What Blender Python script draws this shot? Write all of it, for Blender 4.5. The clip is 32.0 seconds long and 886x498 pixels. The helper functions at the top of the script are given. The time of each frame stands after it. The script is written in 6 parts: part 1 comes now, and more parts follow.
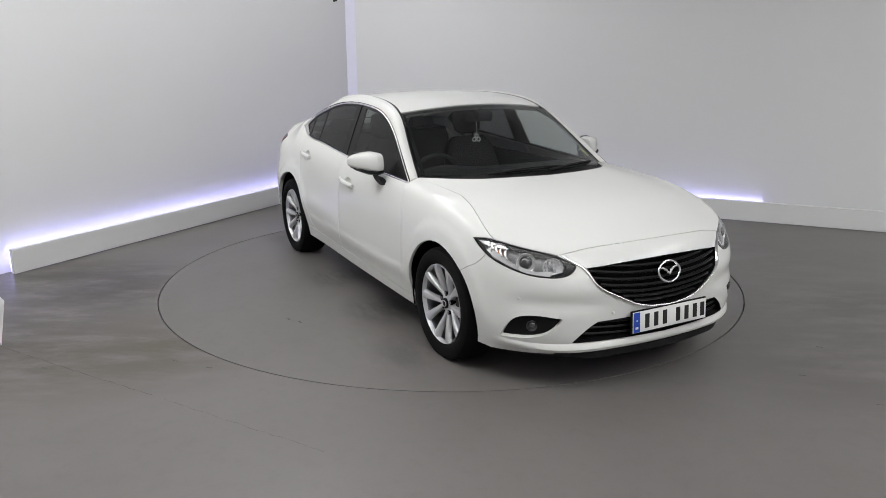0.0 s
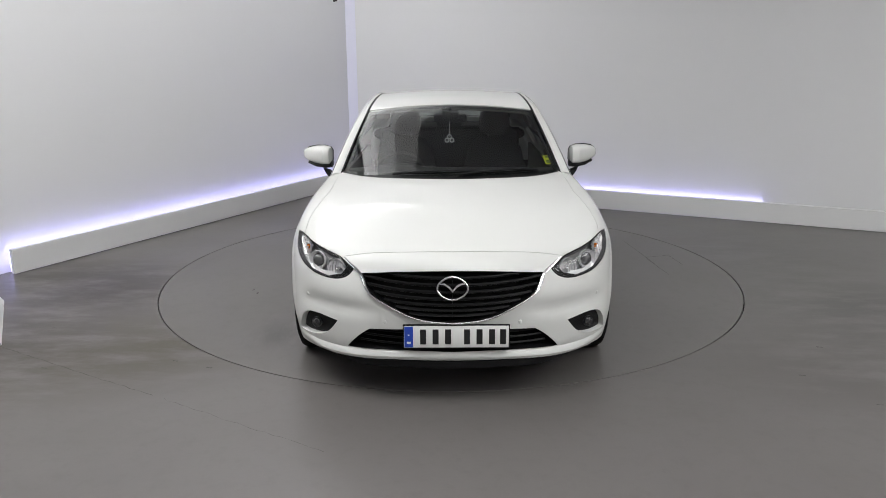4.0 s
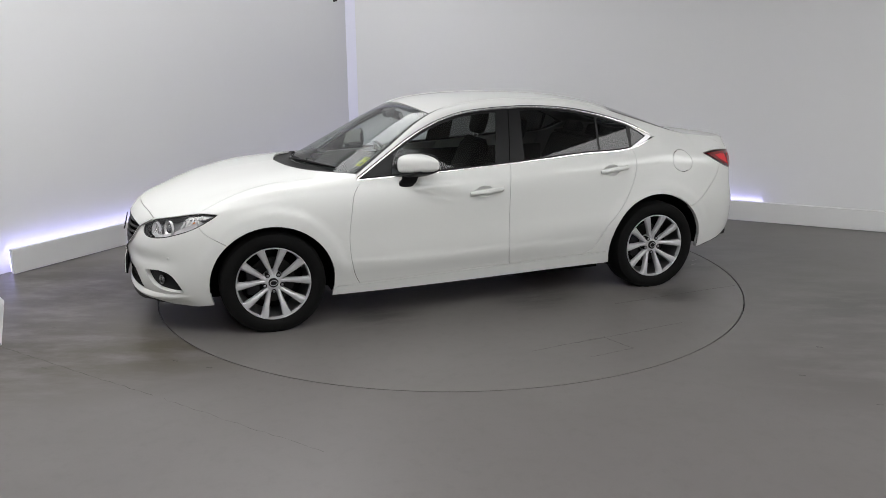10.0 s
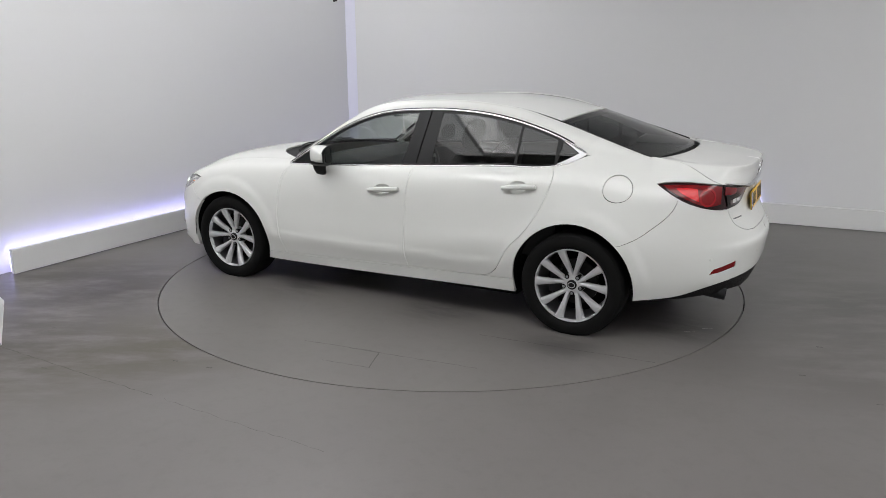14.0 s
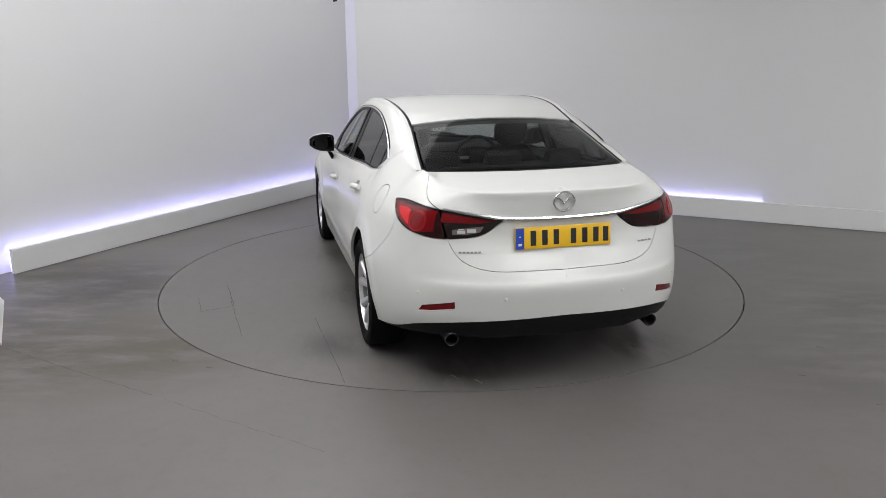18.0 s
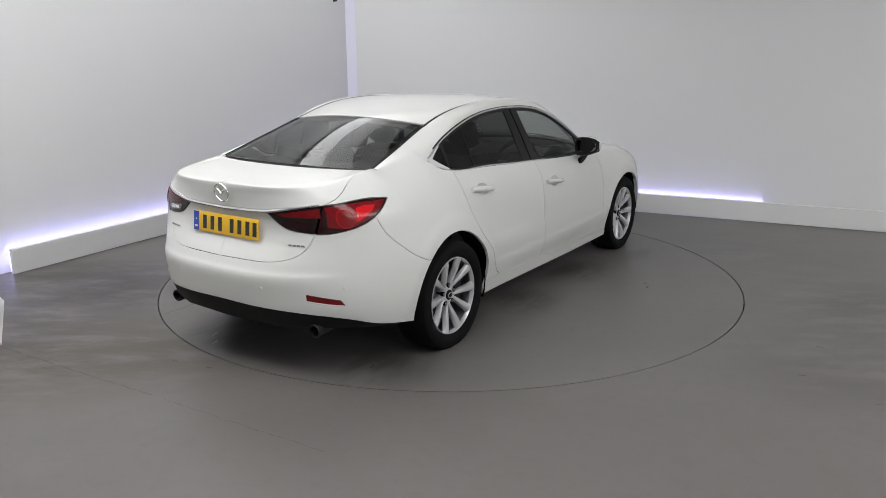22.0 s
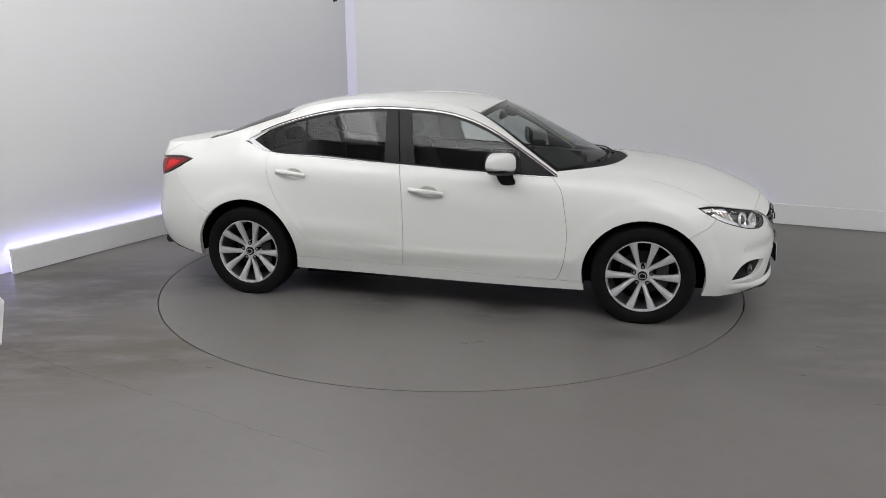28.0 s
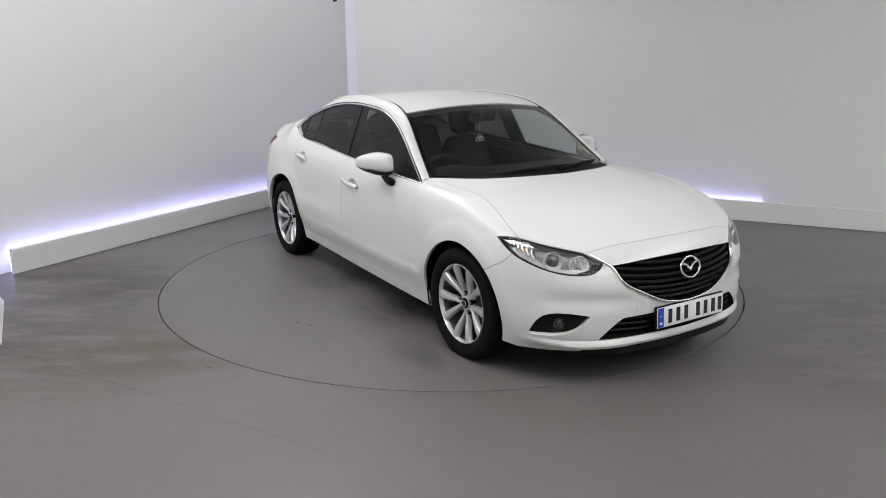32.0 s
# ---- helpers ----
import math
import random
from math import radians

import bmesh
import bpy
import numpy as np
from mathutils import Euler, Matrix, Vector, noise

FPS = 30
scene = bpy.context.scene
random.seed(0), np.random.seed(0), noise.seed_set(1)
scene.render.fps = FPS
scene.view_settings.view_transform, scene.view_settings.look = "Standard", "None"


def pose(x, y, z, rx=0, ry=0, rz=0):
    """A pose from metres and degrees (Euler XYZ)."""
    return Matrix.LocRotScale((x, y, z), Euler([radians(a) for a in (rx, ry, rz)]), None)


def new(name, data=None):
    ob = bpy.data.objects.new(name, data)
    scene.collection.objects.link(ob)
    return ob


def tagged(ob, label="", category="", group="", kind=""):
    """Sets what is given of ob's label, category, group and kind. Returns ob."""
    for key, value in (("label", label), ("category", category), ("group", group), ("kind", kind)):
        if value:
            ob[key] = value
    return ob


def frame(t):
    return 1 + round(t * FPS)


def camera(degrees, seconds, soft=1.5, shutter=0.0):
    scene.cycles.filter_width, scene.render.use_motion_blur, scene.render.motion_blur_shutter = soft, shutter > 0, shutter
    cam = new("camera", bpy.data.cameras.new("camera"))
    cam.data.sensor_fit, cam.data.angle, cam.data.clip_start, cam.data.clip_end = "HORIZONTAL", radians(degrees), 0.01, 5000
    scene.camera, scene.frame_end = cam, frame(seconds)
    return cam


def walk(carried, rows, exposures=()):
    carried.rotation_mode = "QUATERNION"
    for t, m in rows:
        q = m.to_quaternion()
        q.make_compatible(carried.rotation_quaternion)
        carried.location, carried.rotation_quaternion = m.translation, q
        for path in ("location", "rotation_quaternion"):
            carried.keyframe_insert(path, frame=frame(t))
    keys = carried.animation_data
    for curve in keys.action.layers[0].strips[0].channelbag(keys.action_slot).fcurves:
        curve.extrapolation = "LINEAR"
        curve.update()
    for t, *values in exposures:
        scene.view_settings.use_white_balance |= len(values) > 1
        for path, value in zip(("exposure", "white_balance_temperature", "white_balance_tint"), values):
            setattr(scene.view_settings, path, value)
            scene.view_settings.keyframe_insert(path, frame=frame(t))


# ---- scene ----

# ---------------------------------------------------------------- camera
cam = camera(61.1, 32.0, soft=0.8)
CAM_ROW = pose(0.0, -5.908, 1.741, 90 - 14.67, 0, 0.545) @ pose(0, 0, 0, 0, 0, -0.333)
walk(cam, [(0.0, CAM_ROW), (32.0, CAM_ROW)], exposures=[(0.0, 0.0), (32.0, 0.0)])

# heading of the turntable in degrees at seconds
TURN = [(0.0, -61.35), (0.6, -61.38), (1.0, -61.55), (1.5, -63.2), (2.0, -66.75), (2.5, -71.75), (3.0, -77.7), (3.5, -83.75),
        (4.0, -89.8), (4.5, -95.7), (6.5, -119.3), (8.5, -142.85), (10.5, -166.35), (12.0, -184.3), (13.5, -201.95), (15.5, -225.5),
        (17.5, -249.25), (19.5, -273.15), (21.5, -297.05), (23.5, -320.9), (25.5, -344.5), (27.5, -368.0), (29.0, -385.6), (30.0, -397.3),
        (30.5, -403.1), (31.0, -408.9), (31.5, -414.0), (31.8, -416.4), (32.0, -417.6)]
CAR_X, CAR_Y = 0.092, 0.004     # middle of the wheelbase from the turntable's axis
TABLE_R = 2.244

# ---------------------------------------------------------------- world and lights
world = bpy.data.worlds.new("world")
scene.world = world
world.use_nodes = True
bg = world.node_tree.nodes["Background"]
bg.inputs["Color"].default_value = (0.75, 0.8, 0.9, 1)
bg.inputs["Strength"].default_value = 0.02


# ---------------------------------------------------------------- materials
def mat(name, colour, rough=0.5, metal=0.0, coat=0.0, noise_amt=0.0, noise_scale=8.0, bump=0.0, bump_scale=200.0, emit=None,
        strength=0.0, rough_var=0.0, spec=0.5, coat_rough=0.03):
    m = bpy.data.materials.new(name)
    m.use_nodes = True
    nt = m.node_tree
    b = nt.nodes["Principled BSDF"]
    b.inputs["Base Color"].default_value = (*colour, 1)
    b.inputs["Roughness"].default_value = rough
    b.inputs["Metallic"].default_value = metal
    b.inputs["Coat Weight"].default_value = coat
    b.inputs["Coat Roughness"].default_value = coat_rough
    b.inputs["Specular IOR Level"].default_value = spec
    tc = nt.nodes.new("ShaderNodeTexCoord")
    if noise_amt > 0:
        n1 = nt.nodes.new("ShaderNodeTexNoise")
        n1.inputs["Scale"].default_value, n1.inputs["Detail"].default_value = noise_scale, 6
        n2 = nt.nodes.new("ShaderNodeTexNoise")
        n2.inputs["Scale"].default_value, n2.inputs["Detail"].default_value = noise_scale * 14, 3
        add = nt.nodes.new("ShaderNodeMath")
        add.operation = "ADD"
        half = nt.nodes.new("ShaderNodeMath")
        half.operation, half.inputs[1].default_value = "MULTIPLY", 0.5
        ramp = nt.nodes.new("ShaderNodeMix")
        ramp.data_type = "RGBA"
        ramp.inputs[6].default_value = (*[c * (1 - noise_amt) for c in colour], 1)
        ramp.inputs[7].default_value = (*[min(1, c * (1 + noise_amt)) for c in colour], 1)
        nt.links.new(tc.outputs["Object"], n1.inputs["Vector"])
        nt.links.new(tc.outputs["Object"], n2.inputs["Vector"])
        nt.links.new(n1.outputs["Fac"], add.inputs[0])
        nt.links.new(n2.outputs["Fac"], add.inputs[1])
        nt.links.new(add.outputs[0], half.inputs[0])
        nt.links.new(half.outputs[0], ramp.inputs[0])
        nt.links.new(ramp.outputs[2], b.inputs["Base Color"])
        if rough_var > 0:
            mr = nt.nodes.new("ShaderNodeMapRange")
            mr.inputs[3].default_value, mr.inputs[4].default_value = rough - rough_var, rough + rough_var
            nt.links.new(n1.outputs["Fac"], mr.inputs[0])
            nt.links.new(mr.outputs[0], b.inputs["Roughness"])
    if bump > 0:
        nb = nt.nodes.new("ShaderNodeTexNoise")
        nb.inputs["Scale"].default_value, nb.inputs["Detail"].default_value = bump_scale, 4
        bm_ = nt.nodes.new("ShaderNodeBump")
        bm_.inputs["Strength"].default_value, bm_.inputs["Distance"].default_value = bump, 0.002
        nt.links.new(tc.outputs["Object"], nb.inputs["Vector"])
        nt.links.new(nb.outputs["Fac"], bm_.inputs["Height"])
        nt.links.new(bm_.outputs["Normal"], b.inputs["Normal"])
    if emit:
        b.inputs["Emission Color"].default_value = (*emit, 1)
        b.inputs["Emission Strength"].default_value = strength
    return m


def glass_mat(name, tint, rough=0.0, least=0.025):
    """A thin pane: tinted transmission under a sharp reflection that grows at grazing angles."""
    m = bpy.data.materials.new(name)
    m.use_nodes = True
    nt = m.node_tree
    out = nt.nodes["Material Output"]
    nt.nodes.remove(nt.nodes["Principled BSDF"])
    tr = nt.nodes.new("ShaderNodeBsdfTransparent")
    tr.inputs["Color"].default_value = (*tint, 1)
    gl = nt.nodes.new("ShaderNodeBsdfGlossy")
    gl.inputs["Roughness"].default_value = rough
    lw = nt.nodes.new("ShaderNodeLayerWeight")
    lw.inputs["Blend"].default_value = 0.5
    pw = nt.nodes.new("ShaderNodeMath")
    pw.operation, pw.inputs[1].default_value = "POWER", 5.0
    fr = nt.nodes.new("ShaderNodeMath")
    fr.operation, fr.inputs[1].default_value, fr.inputs[2].default_value = "MULTIPLY_ADD", 1.0 - least, least
    nt.links.new(lw.outputs["Facing"], pw.inputs[0])
    nt.links.new(pw.outputs[0], fr.inputs[0])
    mx = nt.nodes.new("ShaderNodeMixShader")
    nt.links.new(fr.outputs[0], mx.inputs[0])
    nt.links.new(tr.outputs[0], mx.inputs[1])
    nt.links.new(gl.outputs[0], mx.inputs[2])
    nt.links.new(mx.outputs[0], out.inputs["Surface"])
    return m


PAINT = mat("pearl_white_paint", (0.665, 0.67, 0.648), 0.55, 0.0, coat=0.7, coat_rough=0.04, spec=0.1, noise_amt=0.012, noise_scale=3.0, bump=0.0)
BLACK_GLOSS = mat("gloss_black_trim", (0.006, 0.006, 0.0065), 0.34, spec=0.2, noise_amt=0.15, noise_scale=20)
BLACK_PLASTIC = mat("black_plastic", (0.006, 0.006, 0.0065), 0.5, spec=0.2, noise_amt=0.25, noise_scale=30, bump=0.25, bump_scale=900)
SHELL = mat("inner_shell", (0.004, 0.004, 0.004), 0.9, spec=0.1, noise_amt=0.2)
CHROME = mat("chrome", (0.74, 0.74, 0.75), 0.20, 1.0, noise_amt=0.03)
SILVER = mat("silver_alloy", (0.62, 0.62, 0.635), 0.36, 0.55, noise_amt=0.05, noise_scale=12)
DARK_METAL = mat("dark_metal", (0.035, 0.035, 0.038), 0.5, 0.7, noise_amt=0.25, noise_scale=20)
BARREL = mat("rim_barrel", (0.30, 0.30, 0.31), 0.35, 0.9, noise_amt=0.15, noise_scale=12)
DISC_METAL = mat("brake_disc_metal", (0.035, 0.034, 0.033), 0.45, 0.9, noise_amt=0.2, noise_scale=25)
RUBBER = mat("tyre_rubber", (0.0045, 0.0045, 0.0045), 0.8, spec=0.15, noise_amt=0.3, noise_scale=15, bump=0.3, bump_scale=400)
TAN = mat("dark_cloth", (0.022, 0.022, 0.023), 0.85, noise_amt=0.25, noise_scale=40)
DASH = mat("dash_plastic", (0.014, 0.014, 0.015), 0.6, noise_amt=0.2, noise_scale=40)
HEADLINER = mat("headliner_cloth", (0.22, 0.215, 0.20), 0.9, noise_amt=0.08, noise_scale=30)
TRIM_GREY = mat("pillar_trim", (0.42, 0.41, 0.39), 0.7, noise_amt=0.08, noise_scale=30)
GLASS = glass_mat("clear_car_glass", (0.62, 0.66, 0.64), 0.0, 0.050)
GLASS_SIDE = glass_mat("side_glass", (0.68, 0.72, 0.70), 0.0, 0.032)
GLASS_DARK = glass_mat("privacy_glass", (0.11, 0.115, 0.115), 0.0, 0.032)
GLASS_REAR = glass_mat("tinted_rear_glass", (0.46, 0.49, 0.47), 0.0)
LENS = glass_mat("clear_lens", (0.96, 0.96, 0.96), 0.0, 0.02)
LENS_RED = mat("red_lens", (0.15, 0.002, 0.004), 0.15, coat=0.3, noise_amt=0.15, noise_scale=40)
LENS_DARK = mat("smoked_lens", (0.012, 0.007, 0.007), 0.15, coat=0.3, spec=0.3, noise_amt=0.2, noise_scale=40)
REFLECTOR = mat("lamp_reflector", (0.88, 0.88, 0.89), 0.24, 0.45, noise_amt=0.1, noise_scale=30)
LAMP_GREY = mat("lamp_housing", (0.10, 0.10, 0.105), 0.35, 0.4, noise_amt=0.2, noise_scale=30)
AMBER = mat("amber_bulb", (0.75, 0.22, 0.03), 0.2, noise_amt=0.1)
PLATE_WHITE = mat("plate_white", (0.78, 0.78, 0.76), 0.35, noise_amt=0.03, noise_scale=30)
PLATE_YELLOW = mat("plate_yellow", (0.78, 0.47, 0.02), 0.35, noise_amt=0.04, noise_scale=30)
PLATE_BLUE = mat("plate_blue", (0.015, 0.06, 0.42), 0.35, noise_amt=0.05)
INK = mat("plate_ink", (0.012, 0.012, 0.013), 0.4, noise_amt=0.1)
STICKER = mat("sticker_yellow", (0.72, 0.74, 0.02), 0.5, noise_amt=0.06, noise_scale=60)
INK_GREEN = mat("sticker_print", (0.15, 0.22, 0.03), 0.5, noise_amt=0.1)
WALL = mat("wall_paint", (0.74, 0.74, 0.745), 0.55, noise_amt=0.012, noise_scale=0.9, bump=0.04, bump_scale=150)
BOUNCE_GREY = mat("bounce_wall_paint", (0.50, 0.50, 0.505), 0.6, noise_amt=0.03, noise_scale=1.2)
PLINTH = mat("plinth_paint", (0.72, 0.72, 0.72), 0.45, noise_amt=0.02, noise_scale=3)
LED = mat("led_strip", (0.8, 0.8, 0.9), 0.5, emit=(0.45, 0.43, 1.0), strength=9.0)


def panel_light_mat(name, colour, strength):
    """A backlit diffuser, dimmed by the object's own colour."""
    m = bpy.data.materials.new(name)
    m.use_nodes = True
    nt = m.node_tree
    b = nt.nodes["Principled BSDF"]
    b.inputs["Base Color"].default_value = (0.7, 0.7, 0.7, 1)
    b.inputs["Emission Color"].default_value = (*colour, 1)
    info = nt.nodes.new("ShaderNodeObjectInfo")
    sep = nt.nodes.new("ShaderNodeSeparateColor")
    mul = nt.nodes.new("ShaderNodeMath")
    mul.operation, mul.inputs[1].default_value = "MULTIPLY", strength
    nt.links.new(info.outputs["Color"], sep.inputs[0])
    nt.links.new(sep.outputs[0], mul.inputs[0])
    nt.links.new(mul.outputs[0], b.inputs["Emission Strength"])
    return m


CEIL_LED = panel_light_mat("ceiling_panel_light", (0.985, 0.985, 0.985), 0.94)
CEILING = mat("ceiling_paint", (0.70, 0.70, 0.70), 0.8, noise_amt=0.03)


def floor_mat(name, spots=()):
    """Grey painted concrete with cloudy wear, scuffs and a faint sheen."""
    m = bpy.data.materials.new(name)
    m.use_nodes = True
    nt = m.node_tree
    b = nt.nodes["Principled BSDF"]
    tc = nt.nodes.new("ShaderNodeTexCoord")

    def nz(scale, detail, rough=0.55, stretch=None):
        n = nt.nodes.new("ShaderNodeTexNoise")
        n.inputs["Scale"].default_value, n.inputs["Detail"].default_value, n.inputs["Roughness"].default_value = scale, detail, rough
        if stretch:
            mp = nt.nodes.new("ShaderNodeMapping")
            mp.inputs["Scale"].default_value = stretch
            mp.inputs["Rotation"].default_value = (0, 0, 0.5)
            nt.links.new(tc.outputs["Object"], mp.inputs["Vector"])
            nt.links.new(mp.outputs[0], n.inputs["Vector"])
        else:
            nt.links.new(tc.outputs["Object"], n.inputs["Vector"])
        return n

    def mix(fac, a, c):
        x = nt.nodes.new("ShaderNodeMix")
        x.data_type = "RGBA"
        for sock, val in ((6, a), (7, c)):
            if isinstance(val, tuple):
                x.inputs[sock].default_value = (*val, 1)
            else:
                nt.links.new(val, x.inputs[sock])
        nt.links.new(fac, x.inputs[0])
        return x.outputs[2]

    def ramp(src, lo, hi):
        r = nt.nodes.new("ShaderNodeMapRange")
        r.inputs[1].default_value, r.inputs[2].default_value = lo, hi
        nt.links.new(src, r.inputs[0])
        return r.outputs[0]

    b.inputs["Specular IOR Level"].default_value = 0.32
    big, fine, streak = nz(0.55, 5), nz(60, 4), nz(1.1, 7, 0.65, (0.75, 1.2, 1))
    col = mix(ramp(big.outputs["Fac"], 0.3, 0.7), (0.128, 0.119, 0.114), (0.150, 0.141, 0.135))
    col = mix(ramp(streak.outputs["Fac"], 0.50, 1.05), col, (0.112, 0.104, 0.097))
    # brown drag marks and darker patches with ragged edges
    blot = nz(2.2, 8, 0.68, (0.7, 2.0, 1))
    for (x, y, r, amount, tint) in spots:
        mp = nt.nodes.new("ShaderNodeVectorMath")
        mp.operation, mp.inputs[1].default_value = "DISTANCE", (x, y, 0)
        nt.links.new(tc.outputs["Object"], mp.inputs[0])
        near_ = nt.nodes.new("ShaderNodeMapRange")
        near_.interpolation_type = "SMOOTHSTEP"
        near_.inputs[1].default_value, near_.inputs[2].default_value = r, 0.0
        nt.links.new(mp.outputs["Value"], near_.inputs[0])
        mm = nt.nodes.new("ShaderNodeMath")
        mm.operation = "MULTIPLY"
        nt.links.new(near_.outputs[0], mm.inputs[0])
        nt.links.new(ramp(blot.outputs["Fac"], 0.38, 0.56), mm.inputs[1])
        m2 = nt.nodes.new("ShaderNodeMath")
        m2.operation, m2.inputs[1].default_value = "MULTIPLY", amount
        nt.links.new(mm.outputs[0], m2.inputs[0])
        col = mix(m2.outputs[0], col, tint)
    grain = nz(11, 6, 0.7)
    col = mix(ramp(grain.outputs["Fac"], 0.50, 1.0), col, (0.105, 0.097, 0.090))
    fine_fac = nt.nodes.new("ShaderNodeMath")
    fine_fac.operation, fine_fac.inputs[1].default_value = "MULTIPLY", 0.25
    nt.links.new(fine.outputs["Fac"], fine_fac.inputs[0])
    col = mix(fine_fac.outputs[0], col, (0.10, 0.095, 0.09))
    nt.links.new(col, b.inputs["Base Color"])
    mr = nt.nodes.new("ShaderNodeMapRange")
    mr.inputs[3].default_value, mr.inputs[4].default_value = 0.31, 0.38
    nt.links.new(streak.outputs["Fac"], mr.inputs[0])
    nt.links.new(mr.outputs[0], b.inputs["Roughness"])
    bp = nt.nodes.new("ShaderNodeBump")
    bp.inputs["Strength"].default_value, bp.inputs["Distance"].default_value = 0.05, 0.001
    nt.links.new(fine.outputs["Fac"], bp.inputs["Height"])
    nt.links.new(bp.outputs[0], b.inputs["Normal"])
    return m


BROWN, DARK_SPOT, OLIVE = (0.040, 0.032, 0.026), (0.022, 0.020, 0.019), (0.066, 0.057, 0.038)
FLOOR = floor_mat("floor_paint", [(-2.65, -0.45, 1.15, 1.0, BROWN), (-3.1, -0.15, 0.9, 0.9, BROWN), (-1.75, -1.62, 0.85, 1.0, OLIVE), (-2.45, -1.80, 1.05, 1.0, OLIVE),
                                 (-3.0, -1.5, 1.1, 0.8, BROWN), (2.9, -0.9, 1.2, 0.5, DARK_SPOT), (2.3, -2.0, 1.0, 0.45, BROWN), (2.6, 0.6, 1.3, 0.3, DARK_SPOT)])
# darker patches fixed to the deck, mostly along the car's sides
DECK = floor_mat("turntable_paint", [(-0.33, -0.84, 0.38, 0.95, DARK_SPOT), (0.58, -0.80, 0.45, 0.95, DARK_SPOT), (-0.38, 0.84, 0.42, 0.9, DARK_SPOT), (0.80, 0.84, 0.40, 0.7, DARK_SPOT),
                                     (-1.82, -0.70, 0.45, 0.9, DARK_SPOT), (-1.35, 1.10, 0.40, 0.7, DARK_SPOT), (-1.95, 0.45, 0.45, 0.7, DARK_SPOT), (1.40, -1.05, 0.40, 0.5, DARK_SPOT)])
GAP = mat("dark_gap", (0.015, 0.015, 0.015), 0.8, noise_amt=0.2)
CRACK = mat("floor_crack_line", (0.075, 0.068, 0.062), 0.7, noise_amt=0.3, noise_scale=40)
SCUFF = mat("floor_scuff", (0.06, 0.055, 0.05), 0.6, noise_amt=0.3, noise_scale=30)
CHIP = mat("pale_chip", (0.27, 0.26, 0.25), 0.6, noise_amt=0.3, noise_scale=60)


# ---------------------------------------------------------------- mesh helpers
def put(name, bm, material, parent=None, label="", smooth=True):
    me = bpy.data.meshes.new(name)
    bmesh.ops.recalc_face_normals(bm, faces=bm.faces)
    bm.to_mesh(me)
    bm.free()
    me.materials.append(material)
    if smooth:
        me.shade_smooth()
        me.set_sharp_from_angle(angle=radians(35))
    ob = new(name, me)
    if parent:
        ob.parent = parent
    if label:
        tagged(ob, label)
    return ob


def part(name, bm, material, parent, label="", smooth=True):
    return put(name, bm, material, parent, label, smooth)


def empty(name, parent=None):
    ob = new(name)
    ob.empty_display_size = 0.2
    if parent:
        ob.parent = parent
    return ob


def box_bm(x0, y0, z0, x1, y1, z1, bevel=0.0, bm=None, m=None):
    own = bm is None
    bm = bm or bmesh.new()
    mm = Matrix.Translation(((x0 + x1) / 2, (y0 + y1) / 2, (z0 + z1) / 2)) @ Matrix.Diagonal((abs(x1 - x0), abs(y1 - y0), abs(z1 - z0), 1))
    r = bmesh.ops.create_cube(bm, size=1, matrix=(m or Matrix()) @ mm)
    if bevel:
        edges = list({e for v in r["verts"] for e in v.link_edges})
        bmesh.ops.bevel(bm, geom=edges, offset=bevel, segments=2, affect="EDGES", profile=0.5)
    return bm


def lathe_bm(profile, n=64, axis="y", bm=None, closed=False):
    """Revolve (radius, along) points about an axis."""
    bm = bm or bmesh.new()
    rings = []
    for k in range(n):
        a = 2 * math.pi * k / n
        ring = []
        for r, h in profile:
            c = (r * math.cos(a), h, r * math.sin(a)) if axis == "y" else ((h, r * math.cos(a), r * math.sin(a)) if axis == "x" else (r * math.cos(a), r * math.sin(a), h))
            ring.append(bm.verts.new(c))
        rings.append(ring)
    m = len(profile)
    for k in range(n):
        a, b = rings[k], rings[(k + 1) % n]
        for i in range(m if closed else m - 1):
            j = (i + 1) % m
            bm.faces.new((a[i], a[j], b[j], b[i]))
    bmesh.ops.remove_doubles(bm, verts=bm.verts, dist=1e-6)
    return bm


def sweep_bm(points, radius, n=8, flat=1.0, closed=False, bm=None, up=(0, 0, 1)):
    """A tube of elliptic section along points; radius may be a list."""
    bm = bm or bmesh.new()
    pts = [Vector(p) for p in points]
    m = len(pts)
    rings = []
    for i, p in enumerate(pts):
        a = pts[(i - 1) % m] if closed or i > 0 else p
        c = pts[(i + 1) % m] if closed or i < m - 1 else p
        d = (c - a).normalized()
        s = d.cross(Vector(up))
        s = s.normalized() if s.length > 1e-6 else d.orthogonal().normalized()
        u = s.cross(d).normalized()
        r = radius[i] if isinstance(radius, (list, tuple)) else radius
        rings.append([bm.verts.new(p + r * (math.cos(2 * math.pi * k / n) * s + flat * math.sin(2 * math.pi * k / n) * u)) for k in range(n)])
    for i in range(m if closed else m - 1):
        a, b = rings[i], rings[(i + 1) % m]
        for k in range(n):
            bm.faces.new((a[k], a[(k + 1) % n], b[(k + 1) % n], b[k]))
    if not closed:
        bm.faces.new(rings[0])
        bm.faces.new(rings[-1][::-1])
    return bm


def loft_bm(rings, bm=None, cap=True, closed=True):
    """Join rings of equal length into one skin."""
    bm = bm or bmesh.new()
    vs = [[bm.verts.new(p) for p in r] for r in rings]
    n = len(rings[0])
    for a, b in zip(vs, vs[1:]):
        for k in range(n if closed else n - 1):
            bm.faces.new((a[k], a[(k + 1) % n], b[(k + 1) % n], b[k]))
    if cap and closed:
        bm.faces.new(vs[0][::-1])
        bm.faces.new(vs[-1])
    return bm


